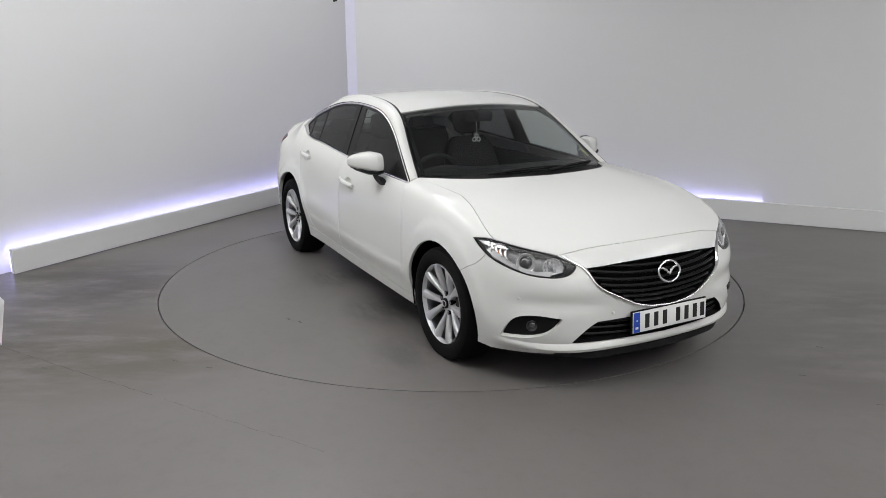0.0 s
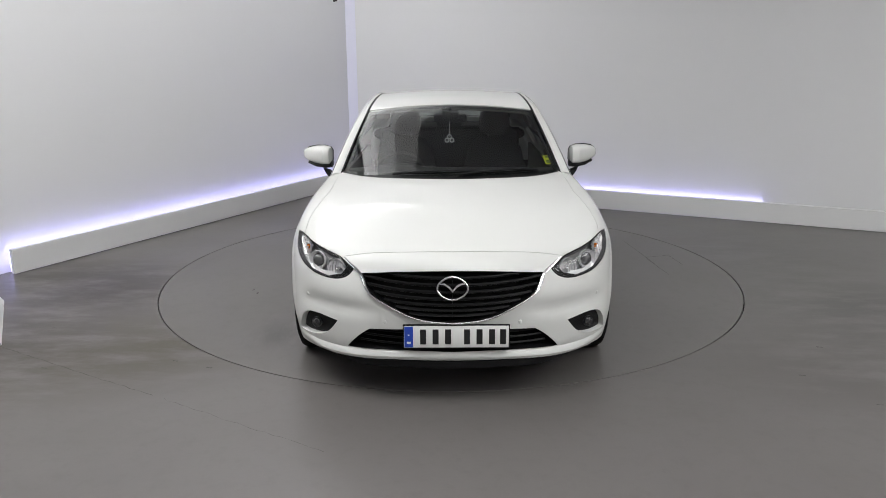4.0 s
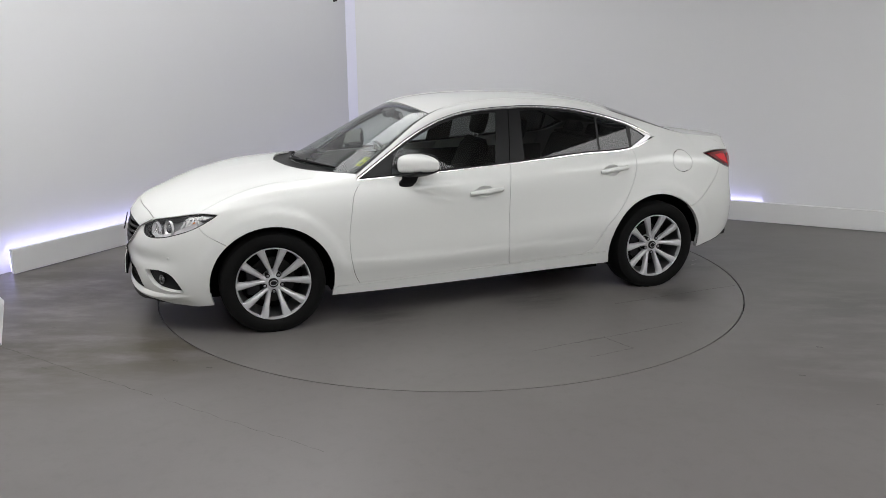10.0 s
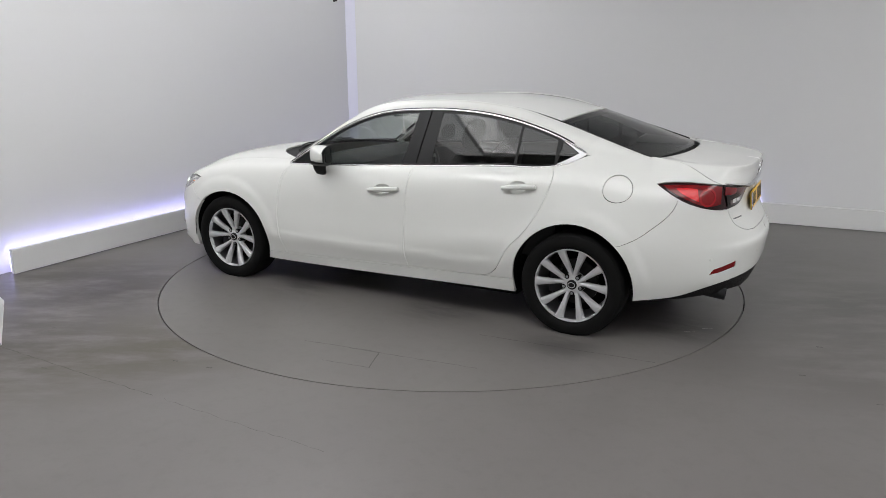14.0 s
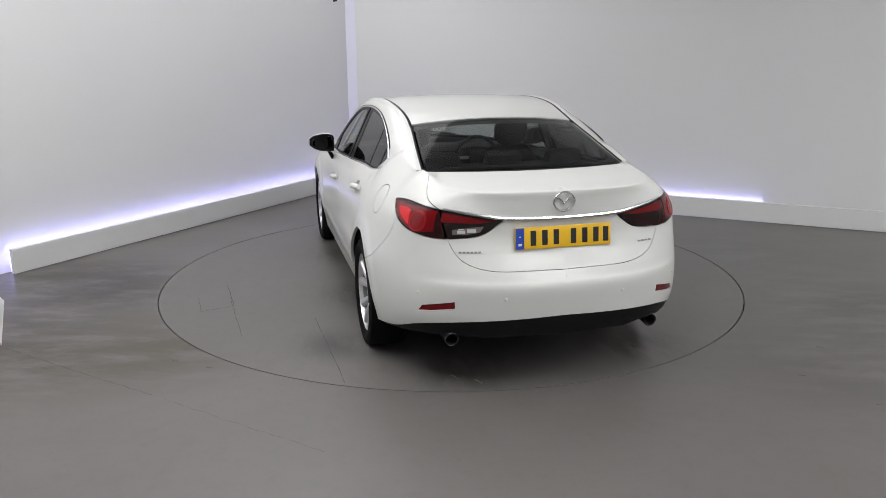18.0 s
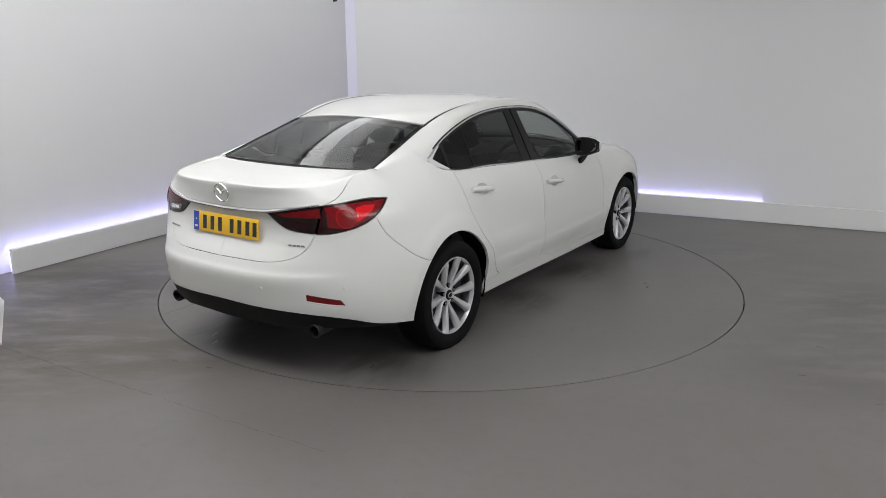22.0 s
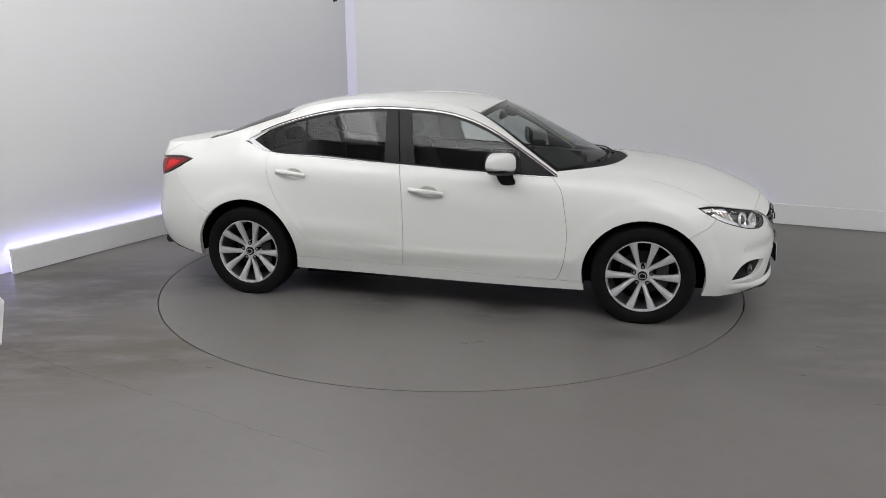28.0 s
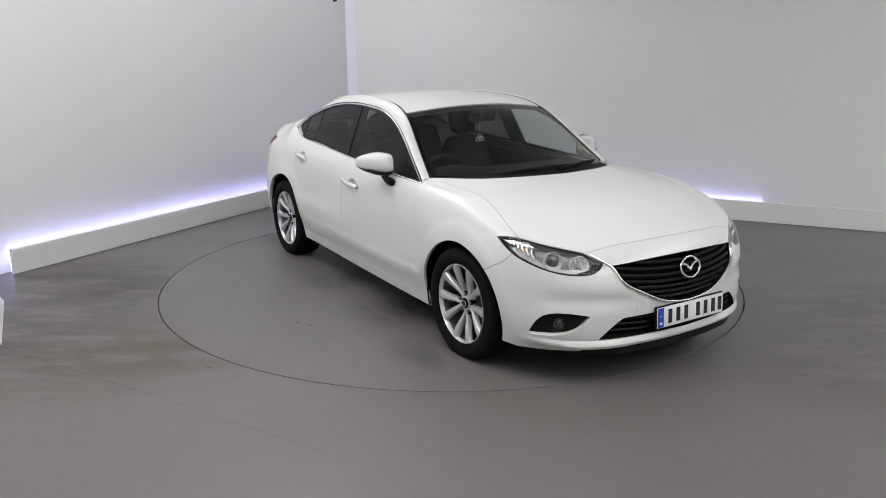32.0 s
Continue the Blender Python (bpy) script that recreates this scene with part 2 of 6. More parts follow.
# ---------------------------------------------------------------- the room
WL = Vector((0.4667, 0.8844, 0))        # along the left wall, towards the corner
WR = Vector((0.9051, -0.4253, 0))       # along the right wall, away from the corner
CORNER = Vector((-1.425, 3.980, 0))
NL = Vector((0.8844, -0.4667, 0))       # into the room
NR = Vector((-0.4253, -0.9051, 0))
WALL_H = 4.3


def slab(name, a, b, n, z0, z1, t, material, category="wall", label="", kind="structure", bevel=0.0, smooth=False):
    """An upright slab whose front runs from a to b and whose thickness t lies behind it."""
    bm = bmesh.new()
    pts = [a, b, b - n * t, a - n * t]
    lo = [bm.verts.new((p.x, p.y, z0)) for p in pts]
    hi = [bm.verts.new((p.x, p.y, z1)) for p in pts]
    bm.faces.new(lo[::-1]), bm.faces.new(hi)
    for i in range(4):
        j = (i + 1) % 4
        bm.faces.new((lo[i], lo[j], hi[j], hi[i]))
    if bevel:
        bmesh.ops.bevel(bm, geom=list(bm.edges), offset=bevel, segments=2, affect="EDGES", profile=0.5)
    return tagged(put(name, bm, material, smooth=smooth), label, category, kind=kind)


PL_H = 0.213                            # plinth height
DL, DR = 0.13, 0.38                     # how far the walls stand behind the plinth fronts
L_END = CORNER - WL * 4.56              # free end of the left plinth
WCOR = CORNER - NL * DL - NR * DR       # corner of the walls
slab("wall_north", L_END - WL * 0.16 - NL * DL, WCOR + WL * 0.03, NL, 0, WALL_H, 0.12, WALL, label="smooth white painted studio wall panel above a lit plinth")
slab("wall_east", WCOR + WR * 0.17, WCOR + WR * 10.5, NR, 0, WALL_H, 0.12, WALL, label="smooth white painted studio wall panel above a lit plinth")
slab("plinth_north", L_END, CORNER - WL * 0.003, NL, 0.008, PL_H, 0.04, PLINTH, "plinth", "low white plinth with a light strip behind its top", bevel=0.003)
slab("plinth_east", CORNER + WR * 0.003, CORNER + WR * 10.5, NR, 0.008, PL_H, 0.04, PLINTH, "plinth", "low white plinth with a light strip behind its top", bevel=0.003)
slab("wall_west", L_END - WL * 0.17 - NL * (DL - 0.01), L_END - WL * 3.6 + NL * 1.2, (NL * 0.94 + WL * 0.34).normalized(), 0, WALL_H, 0.12, WALL, label="white painted wall panel at the studio entrance")
# unseen walls added to close the room, their grey set to bounce fill light
slab("wall_back_left", L_END - WL * 3.6 + NL * 1.2, L_END - WL * 8.5 + NL * 2.0, NL, 0, WALL_H, 0.12, BOUNCE_GREY, label="unseen grey wall behind the filming position, bounces fill light")
pe = CORNER + WR * 10.5 - NR * DR
pw = L_END - WL * 8.5 + NL * 2.0
slab("wall_south", pe, Vector((pe.x - 2.2, -8.6, 0)), Vector((-1, 0.1, 0)).normalized(), 0, WALL_H, 0.12, BOUNCE_GREY, label="unseen grey wall beside the filming position, bounces fill light")
slab("wall_far_south", Vector((pe.x - 2.2, -8.6, 0)), Vector((pw.x, -8.6, 0)), Vector((0, 1, 0)), 0, WALL_H, 0.12, BOUNCE_GREY, label="unseen grey wall behind the filming position, bounces fill light")


def strip(name, a, b, n, z0, z1, t, label):
    return slab(name, a, b, n, z0, z1, t, LED, "light strip", label, kind="")


strip("led_strip", L_END + WL * 0.03 - NL * 0.045, CORNER - WL * 0.02 - NL * 0.045, NL, PL_H - 0.045, PL_H - 0.020, 0.010, "cool white light strip glowing behind the plinth top")
strip("led_strip", CORNER + WR * 0.10 - NR * (DR - 0.05), CORNER + WR * 5.14 - NR * (DR - 0.05), NR, PL_H - 0.085, PL_H - 0.060, 0.010, "cool white light strip glowing behind the plinth top")
strip("led_strip", L_END + WL * 0.012 - NL * 0.055, L_END + WL * 0.022 - NL * 0.055, NL, 0.02, PL_H - 0.02, 0.010, "short upright light strip at the plinth end")
slab("corner_light", WCOR - WL * 0.03 - NL * 0.125, WCOR + WR * 0.26 - NR * 0.125, (NL + NR).normalized(), 0.0, WALL_H, 0.02,
     mat("corner_led", (0.7, 0.7, 0.74), 0.5, emit=(0.55, 0.55, 1.0), strength=0.14), "light strip", "dim upright light strip in the wall corner gap", kind="")

# floor with a round opening, and the turntable in it
def ring_floor():
    bm = bmesh.new()
    n = 192
    outer = 14.0
    ri, ro = TABLE_R + 0.0085, 3.2
    rings = []
    for r in (ri, ro, outer):
        rings.append([bm.verts.new((r * math.cos(2 * math.pi * k / n), r * math.sin(2 * math.pi * k / n), 0)) for k in range(n)])
    low = [bm.verts.new((ri * math.cos(2 * math.pi * k / n), ri * math.sin(2 * math.pi * k / n), -0.05)) for k in range(n)]
    rings = [low] + rings
    for a, b in zip(rings, rings[1:]):
        for k in range(n):
            bm.faces.new((a[k], b[k], b[(k + 1) % n], a[(k + 1) % n]))
    return bm


tagged(put("floor", ring_floor(), FLOOR), "grey painted concrete floor, scuffed, with cloudy wear", "floor", kind="structure")
bm = lathe_bm([(0.0, -0.06), (TABLE_R + 0.4, -0.06), (TABLE_R + 0.4, -0.10), (0.0, -0.10)], 96, "z")
tagged(put("turntable_pit", bm, GAP), "dark pit floor below the turntable gap", "pit", kind="structure")
turntable = tagged(empty("turntable"), "flush round grey turntable set into the floor", "turntable")
bm = lathe_bm([(0.0, 0.0), (0.8, 0.0), (1.6, 0.0), (TABLE_R - 0.0008, 0.0), (TABLE_R, -0.001), (TABLE_R, -0.04), (0.0, -0.04)], 192, "z")
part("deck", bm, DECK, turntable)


def mark(points, width, parent=None, z=0.0012, name="scuff_mark", material=None):
    """A thin painted or worn line lying on a floor."""
    bm = bmesh.new()
    rows = []
    for i, p in enumerate(points):
        p = Vector((*p, z))
        a = Vector((*points[max(0, i - 1)], z))
        c = Vector((*points[min(len(points) - 1, i + 1)], z))
        d = (c - a).normalized()
        s = Vector((-d.y, d.x, 0)) * width * (0.35 + 0.65 * abs(math.sin(i * 2.1 + 1))) / 2
        rows.append((bm.verts.new(p - s), bm.verts.new(p + s)))
    for a, b in zip(rows, rows[1:]):
        bm.faces.new((a[0], b[0], b[1], a[1]))
    ob = put(name, bm, material or (CRACK if name == "floor_crack" else SCUFF), parent, smooth=False)
    return ob


def jitter_line(a, b, n, amp, seed):
    rng = random.Random(seed)
    return [(a[0] + (b[0] - a[0]) * i / n + rng.uniform(-amp, amp), a[1] + (b[1] - a[1]) * i / n + rng.uniform(-amp, amp)) for i in range(n + 1)]


for a, b, w, s in [((-2.78, -1.60), (-1.57, -2.29), 0.0045, 1), ((-1.50, -2.33), (-0.57, -2.87), 0.003, 2)]:
    tagged(mark(jitter_line(a, b, 24, 0.006, s), w, name="floor_crack"), "thin dark hairline crack in the painted floor", "crack", kind="structure")

# ceiling with panel lights, above the view; its white is chosen to bounce fill light
bm = box_bm(-12, -12, WALL_H, 14, 9, WALL_H + 0.1)
tagged(put("ceiling", bm, CEILING, smooth=False), "unseen ceiling, white to bounce fill light", "ceiling", kind="structure")


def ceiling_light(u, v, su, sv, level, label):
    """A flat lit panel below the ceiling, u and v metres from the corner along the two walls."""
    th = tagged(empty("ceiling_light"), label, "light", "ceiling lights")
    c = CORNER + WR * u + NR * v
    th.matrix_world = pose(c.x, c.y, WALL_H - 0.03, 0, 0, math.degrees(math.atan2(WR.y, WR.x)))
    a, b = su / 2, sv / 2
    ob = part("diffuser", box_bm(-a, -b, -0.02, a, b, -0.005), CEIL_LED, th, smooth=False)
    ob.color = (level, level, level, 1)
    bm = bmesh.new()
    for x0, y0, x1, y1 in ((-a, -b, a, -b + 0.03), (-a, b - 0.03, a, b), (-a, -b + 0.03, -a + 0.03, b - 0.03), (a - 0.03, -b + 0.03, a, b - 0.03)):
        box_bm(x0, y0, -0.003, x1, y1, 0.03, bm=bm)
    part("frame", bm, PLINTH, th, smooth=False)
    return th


# unseen lights, added where reflections in the glass point: a bright run between the turntable and the filming
# position, and linear lights that wash the walls
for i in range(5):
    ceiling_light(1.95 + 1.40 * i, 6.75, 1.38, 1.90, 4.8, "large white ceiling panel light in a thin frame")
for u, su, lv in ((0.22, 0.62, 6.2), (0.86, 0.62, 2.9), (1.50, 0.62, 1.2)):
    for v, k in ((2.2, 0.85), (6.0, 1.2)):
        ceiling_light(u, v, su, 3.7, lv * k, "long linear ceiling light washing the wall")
# two more unseen panels, added only to brighten the right wall
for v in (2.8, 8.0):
    ceiling_light(9.70, v, 1.38, 4.8, 7.2, "long unseen ceiling panel light added to brighten the right wall")

# white foot of a panel stand that reaches into view
foot = tagged(empty("stand_foot"), "white sheet metal foot of a panel stand", "stand")
fd = Vector((0.44, -0.79, 0)).normalized()
fn = Vector((0.79, 0.44, 0)).normalized()
f0 = Vector((-3.26, -0.72, 0))
bm = bmesh.new()
for a, b, t, z in ((0.0, 0.13, 0.05, 0.05), (0.16, 0.98, 0.09, 0.09)):
    pts = [f0 + fd * a, f0 + fd * b, f0 + fd * b - fn * t, f0 + fd * a - fn * t]
    lo = [bm.verts.new((p.x, p.y, 0.001)) for p in pts]
    hi = [bm.verts.new((p.x - 0.03 * fn.x, p.y - 0.03 * fn.y, z)) for p in pts]
    bm.faces.new(lo[::-1]), bm.faces.new(hi)
    for i in range(4):
        bm.faces.new((lo[i], lo[(i + 1) % 4], hi[(i + 1) % 4], hi[i]))
part("base", bm, PLINTH, foot, smooth=False)

# specks and scuffs on the floor and on the turntable
for k, (x, y) in enumerate(((-2.60, -1.28), (-1.61, -1.83), (-1.38, -1.93), (-2.33, -1.93), (1.95, -2.05), (2.24, -1.64), (2.18, -2.41))):
    tagged(mark([(x - 0.018, y + 0.004), (x, y), (x + 0.015, y - 0.003)], 0.010 + 0.004 * (k % 3)), "small dark chip in the floor paint", "floor chip", "floor chips")
for a, b, w, s_ in (((0.10, 1.76), (-0.43, 1.705), 0.006, 5), ((-0.42, 1.71), (-0.49, 1.925), 0.008, 6), ((-0.22, 1.736), (-1.04, 1.65), 0.005, 7), ((-1.92, 1.10), (-0.83, 1.166), 0.006, 8),
                    ((-0.50, 1.925), (-0.18, 1.96), 0.005, 9)):
    mark(jitter_line(a, b, 14, 0.003, s_), w, turntable)
for x, y in ((0.55, -1.45), (0.46, -1.50), (-1.85, -0.67)):
    mark([(x - 0.02, y), (x, y + 0.006), (x + 0.018, y + 0.002)], 0.018, turntable)

for x, y, w in ((-2.00, 0.50, 0.016), (-2.09, 0.39, 0.014)):
    mark([(x - 0.03, y - 0.012), (x - 0.01, y), (x + 0.012, y + 0.004), (x + 0.03, y + 0.016)], w, turntable, name="pale_chip", material=CHIP)

# small dark bracket high on the wall beside the corner
bracket = tagged(empty("wall_bracket"), "small dark metal bracket fixed high on the white wall", "bracket")
bp_ = WCOR - WL * 0.211
m_ = Matrix(((WL.x, NL.x, 0, bp_.x), (WL.y, NL.y, 0, bp_.y), (0, 0, 1, 2.388), (0, 0, 0, 1)))
part("plate", box_bm(-0.022, 0.0, -0.01, 0.022, 0.006, 0.12, 0.002, m=m_), GAP, bracket)
part("arm", box_bm(-0.012, 0.006, -0.005, 0.012, 0.045, 0.02, 0.004, m=m_), GAP, bracket)


# ---------------------------------------------------------------- surfaces of the car
# car space: x forward, y to its left, z up, from the floor below the middle of the wheelbase
def spline_basis(knots, t):
    """Rows of weights that give a natural cubic spline through values at the knots."""
    k, t = np.asarray(knots, float), np.atleast_1d(np.asarray(t, float))
    m, h = len(k), np.diff(k)
    A, R_ = np.eye(m), np.zeros((m, m))
    for i in range(1, m - 1):
        A[i, i - 1], A[i, i], A[i, i + 1] = h[i - 1], 2 * (h[i - 1] + h[i]), h[i]
        R_[i, i - 1], R_[i, i], R_[i, i + 1] = 6 / h[i - 1], -6 / h[i - 1] - 6 / h[i], 6 / h[i]
    M = np.linalg.solve(A, R_)
    i = np.clip(np.searchsorted(k, t, side="right") - 1, 0, m - 2)
    hi = h[i]
    a = (k[i + 1] - t) / hi
    b = 1 - a
    W = np.zeros((len(t), m))
    r = np.arange(len(t))
    W[r, i] += a
    W[r, i + 1] += b
    inside = ((t >= k[0]) & (t <= k[-1])).astype(float)
    W += ((a ** 3 - a) * hi ** 2 / 6 * inside)[:, None] * M[i] + ((b ** 3 - b) * hi ** 2 / 6 * inside)[:, None] * M[i + 1]
    return W


def curve(knots, values):
    v = np.asarray(values, float)
    return lambda t: spline_basis(knots, t) @ v


def side_y(x, z):
    """Half width of the glasshouse side at a place and height."""
    return 0.808 - 0.40 * (z - 0.99) - 0.12 * (z - 0.99) ** 2 - 0.02 * (x + 0.25) ** 2


belt_z = curve([-1.45, -1.36, -1.27, -0.93, -0.55, -0.17, 0.22, 0.53, 0.83], [1.126, 1.084, 1.057, 1.036, 1.014, 0.992, 0.969, 0.955, 0.944])
dlo_top = curve([-1.45, -1.28, -1.12, -0.93, -0.74, -0.55, -0.36, -0.17, 0.03, 0.225, 0.425, 0.63, 0.84],
                [1.122, 1.203, 1.258, 1.307, 1.340, 1.356, 1.360, 1.353, 1.335, 1.287, 1.198, 1.073, 0.936])

# lower body: lines round the car from the front middle to the rear middle, bottom to top
ST = [0.0, 0.30, 0.58, 0.85, 1.12, 1.49, 2.0, 3.1, 3.95, 4.32, 4.73, 5.10, 5.42, 5.88]
LINES = [
    (0.19, [(2.25, 0, .175), (2.22, .30, .175), (2.13, .56, .18), (1.97, .77, .205), (1.80, .855, .20), (1.415, .875, .20), (.9, .865, .195), (-.2, .86, .205),
            (-1.05, .865, .22), (-1.42, .88, .23), (-1.83, .865, .27), (-2.15, .73, .31), (-2.33, .45, .31), (-2.38, 0, .31)]),
    (0.29, [(2.295, 0, .26), (2.27, .30, .26), (2.18, .57, .265), (2.01, .785, .285), (1.80, .875, .30), (1.415, .895, .31), (.9, .883, .29), (-.2, .879, .30),
            (-1.05, .884, .31), (-1.42, .90, .33), (-1.83, .885, .37), (-2.18, .745, .40), (-2.37, .45, .41), (-2.42, 0, .41)]),
    (0.41, [(2.305, 0, .36), (2.28, .30, .36), (2.195, .57, .37), (2.03, .785, .39), (1.80, .885, .42), (1.415, .915, .45), (.9, .903, .43), (-.2, .905, .44),
            (-1.05, .912, .49), (-1.42, .915, .47), (-1.83, .895, .50), (-2.19, .75, .52), (-2.38, .45, .53), (-2.435, 0, .53)]),
    (0.55, [(2.315, 0, .47), (2.285, .30, .475), (2.20, .56, .49), (2.03, .775, .52), (1.79, .885, .55), (1.415, .918, .60), (.9, .90, .60), (-.2, .90, .60),
            (-1.05, .905, .62), (-1.42, .915, .63), (-1.83, .89, .65), (-2.18, .745, .66), (-2.365, .45, .66), (-2.415, 0, .66)]),
    (0.70, [(2.31, 0, .58), (2.275, .30, .585), (2.185, .55, .60), (2.02, .765, .635), (1.77, .88, .67), (1.415, .905, .73), (.9, .89, .75), (-.2, .893, .76),
            (-1.05, .885, .78), (-1.42, .885, .79), (-1.83, .855, .80), (-2.17, .73, .81), (-2.305, .45, .815), (-2.335, 0, .815)]),
    (0.83, [(2.275, 0, .69), (2.235, .28, .69), (2.14, .53, .70), (1.98, .75, .73), (1.75, .855, .77), (1.415, .87, .845), (.9, .86, .87), (-.2, .868, .90),
            (-1.05, .85, .94), (-1.42, .83, .96), (-1.83, .79, .965), (-2.16, .70, .955), (-2.305, .45, .955), (-2.342, 0, .955)]),
    (0.95, [(2.20, 0, .775), (2.165, .28, .772), (2.07, .52, .77), (1.93, .70, .795), (1.73, .79, .845), (1.415, .81, .905), (.86, .79, .951), (-.2, .807, .994),
            (-1.05, .773, 1.043), (-1.42, .735, 1.128), (-1.80, .635, 1.105), (-2.14, .60, 1.068), (-2.305, .42, 1.050), (-2.358, 0, 1.050)]),
    (1.04, [(2.12, 0, .815), (2.085, .27, .812), (1.99, .50, .81), (1.86, .63, .835), (1.68, .70, .89), (1.40, .725, .938), (.84, .735, .966), (-.2, .765, 1.003),
            (-1.05, .735, 1.060), (-1.47, .69, 1.165), (-1.84, .585, 1.112), (-2.08, .545, 1.090), (-2.22, .40, 1.080), (-2.275, 0, 1.080)]),
]
V_BOT, V_BELT, V_TOP = 0.19, 0.95, 1.04
_s = [-ST[2], -ST[1]] + ST + [2 * ST[-1] - ST[-2], 2 * ST[-1] - ST[-3]]
_v = [l[0] for l in LINES]
_flip = np.array([1, -1, 1])
_net = []
for _, pts in LINES:
    a = np.array(pts, float)
    _net.append(np.vstack([a[2] * _flip, a[1] * _flip, a, a[-2] * _flip, a[-3] * _flip]))
_net = np.array(_net)                    # line, station, xyz
# finer stations round the rear window corner, where the top edge climbs over it
_fine = _s[:11] + [4.17, 4.26] + [_s[11]] + [4.50] + _s[12:]
_net = np.einsum("nj,ijk->ink", spline_basis(_s, _fine), _net)
_s = _fine
for _k, _p in ((4.32, (-1.425, 0.742, 1.113)), (4.50, (-1.60, 0.702, 1.124)), (4.73, (-1.82, 0.638, 1.108))):
    _net[6, _s.index(_k)] = _p
for _k, _x in ((2.0, 0.86), (3.1, -0.2), (3.95, -1.05), (4.17, -1.27), (4.26, -1.36)):
    _z = float(belt_z(_x)[0]) - 0.003
    _net[6, _s.index(_k)] = (_x, float(side_y(_x, _z)) + 0.004, _z)
for _k, _p in ((4.17, (-1.27, 0.730, 1.066)), (4.26, (-1.37, 0.715, 1.097)), (4.32, (-1.44, 0.70, 1.135)), (4.50, (-1.62, 0.655, 1.145))):
    _net[7, _s.index(_k)] = _p
# closer lines low on the doors
_fv = _v[:2] + [0.335, 0.362] + _v[2:]
_net = np.einsum("ni,ijk->njk", spline_basis(_v, _fv), _net)
_v = _fv
# a firm edge where the boot lid's top turns down into its rear face
_lip = _v[:-1] + [0.985, 1.008, _v[-1]]
_net = np.einsum("ni,ijk->njk", spline_basis(_v, _lip), _net)
_v = _lip
for _j, _k in enumerate(_s):
    if _k >= 5.05:
        _a, _b = _net[_v.index(0.95), _j], _net[_v.index(1.04), _j]
        _c = np.array([_a[0] * 0.97 + _b[0] * 0.03, _a[1] * 0.9 + _b[1] * 0.1, _b[2] - 0.010])
        _d = np.array([_a[0] * 0.72 + _b[0] * 0.28, _a[1] * 0.7 + _b[1] * 0.3, _b[2] - 0.0055])
        _w = min(1.0, (_k - 5.0) / 0.35)
        _net[_v.index(0.985), _j] = _net[_v.index(0.985), _j] * (1 - _w) + _c * _w
        _net[_v.index(1.008), _j] = _net[_v.index(1.008), _j] * (1 - _w) + _d * _w


def body(uv):
    """Lower body surface: (around, up) to places."""
    uv = np.asarray(uv, float).reshape(-1, 2)
    p = np.einsum("ni,nj,ijk->nk", spline_basis(_v, uv[:, 1]), spline_basis(_s, uv[:, 0]), _net)
    # the wheel openings stand out in a soft flare
    for cx, cz in ((1.415, 0.325), (-1.415, 0.330)):
        r = np.hypot(p[:, 0] - cx, p[:, 2] - cz)
        f = np.clip((0.505 - r) / 0.065, 0, 1)
        low = np.clip((p[:, 2] - 0.30) / 0.15, 0, 1)
        p[:, 1] += 0.009 * f * f * (3 - 2 * f) * low * (p[:, 1] > 0.6)
    # a narrow ledge low along the doors
    hat = lambda a, b, x: (lambda t: t * t * (3 - 2 * t))(np.clip((x - a) / (b - a), 0, 1))
    p[:, 1] += 0.006 * hat(0.450, 0.405, p[:, 2]) * hat(0.30, 0.385, p[:, 2]) * hat(1.03, 0.93, p[:, 0]) * hat(-1.02, -0.80, p[:, 0]) * (p[:, 1] > 0.6)
    # a shallow hollow over the fog lamps, and a step along the top of the rear bumper
    ay = np.abs(p[:, 1])
    p[:, 0] -= 0.016 * np.exp(-((p[:, 2] - 0.49) / 0.045) ** 2) * hat(0.30, 0.50, ay) * hat(0.86, 0.70, ay) * (p[:, 0] > 1.9)
    p[:, 0] -= 0.012 * hat(0.646, 0.602, p[:, 2]) * hat(0.46, 0.60, p[:, 2]) * hat(0.80, 0.55, ay) * (p[:, 0] < -2.0)
    return p


_gs, _gv = np.meshgrid(np.linspace(-0.5, 6.4, 400), np.linspace(0.19, 1.04, 90))
_guv = np.stack([_gs.ravel(), _gv.ravel()], 1)
_gxyz = body(_guv)


def on_body(pts, view):
    """Surface coordinates of points given as (x, z) of the side, or (y, z) of the front or rear."""
    ax = 0 if view == "side" else 1
    lo, hi = {"side": (0.75, 5.2), "front": (-0.45, 1.35), "rear": (4.6, 6.35)}[view]
    ok = np.where((_guv[:, 0] >= lo) & (_guv[:, 0] <= hi))[0]
    out = []
    for p in pts:
        d = (_gxyz[ok, ax] - p[0]) ** 2 + (_gxyz[ok, 2] - p[1]) ** 2
        uv = _guv[ok[np.argmin(d)]].copy()
        for _ in range(6):
            q = body([uv, uv + [1e-4, 0], uv + [0, 1e-4]])[:, [ax, 2]]
            J = np.stack([(q[1] - q[0]) / 1e-4, (q[2] - q[0]) / 1e-4], 1)
            step = np.linalg.lstsq(J, np.array(p) - q[0], rcond=1e-3)[0]
            uv = uv + np.clip(step, -0.05, 0.05)
        out.append(tuple(uv))
    return out


def inside(poly, pts):
    poly, pts = np.asarray(poly), np.asarray(pts)
    c = np.zeros(len(pts), bool)
    j = len(poly) - 1
    for i in range(len(poly)):
        xi, yi, xj, yj = *poly[i], *poly[j]
        if yi != yj:
            c ^= ((yi > pts[:, 1]) != (yj > pts[:, 1])) & (pts[:, 0] < (xj - xi) * (pts[:, 1] - yi) / (yj - yi) + xi)
        j = i
    return c


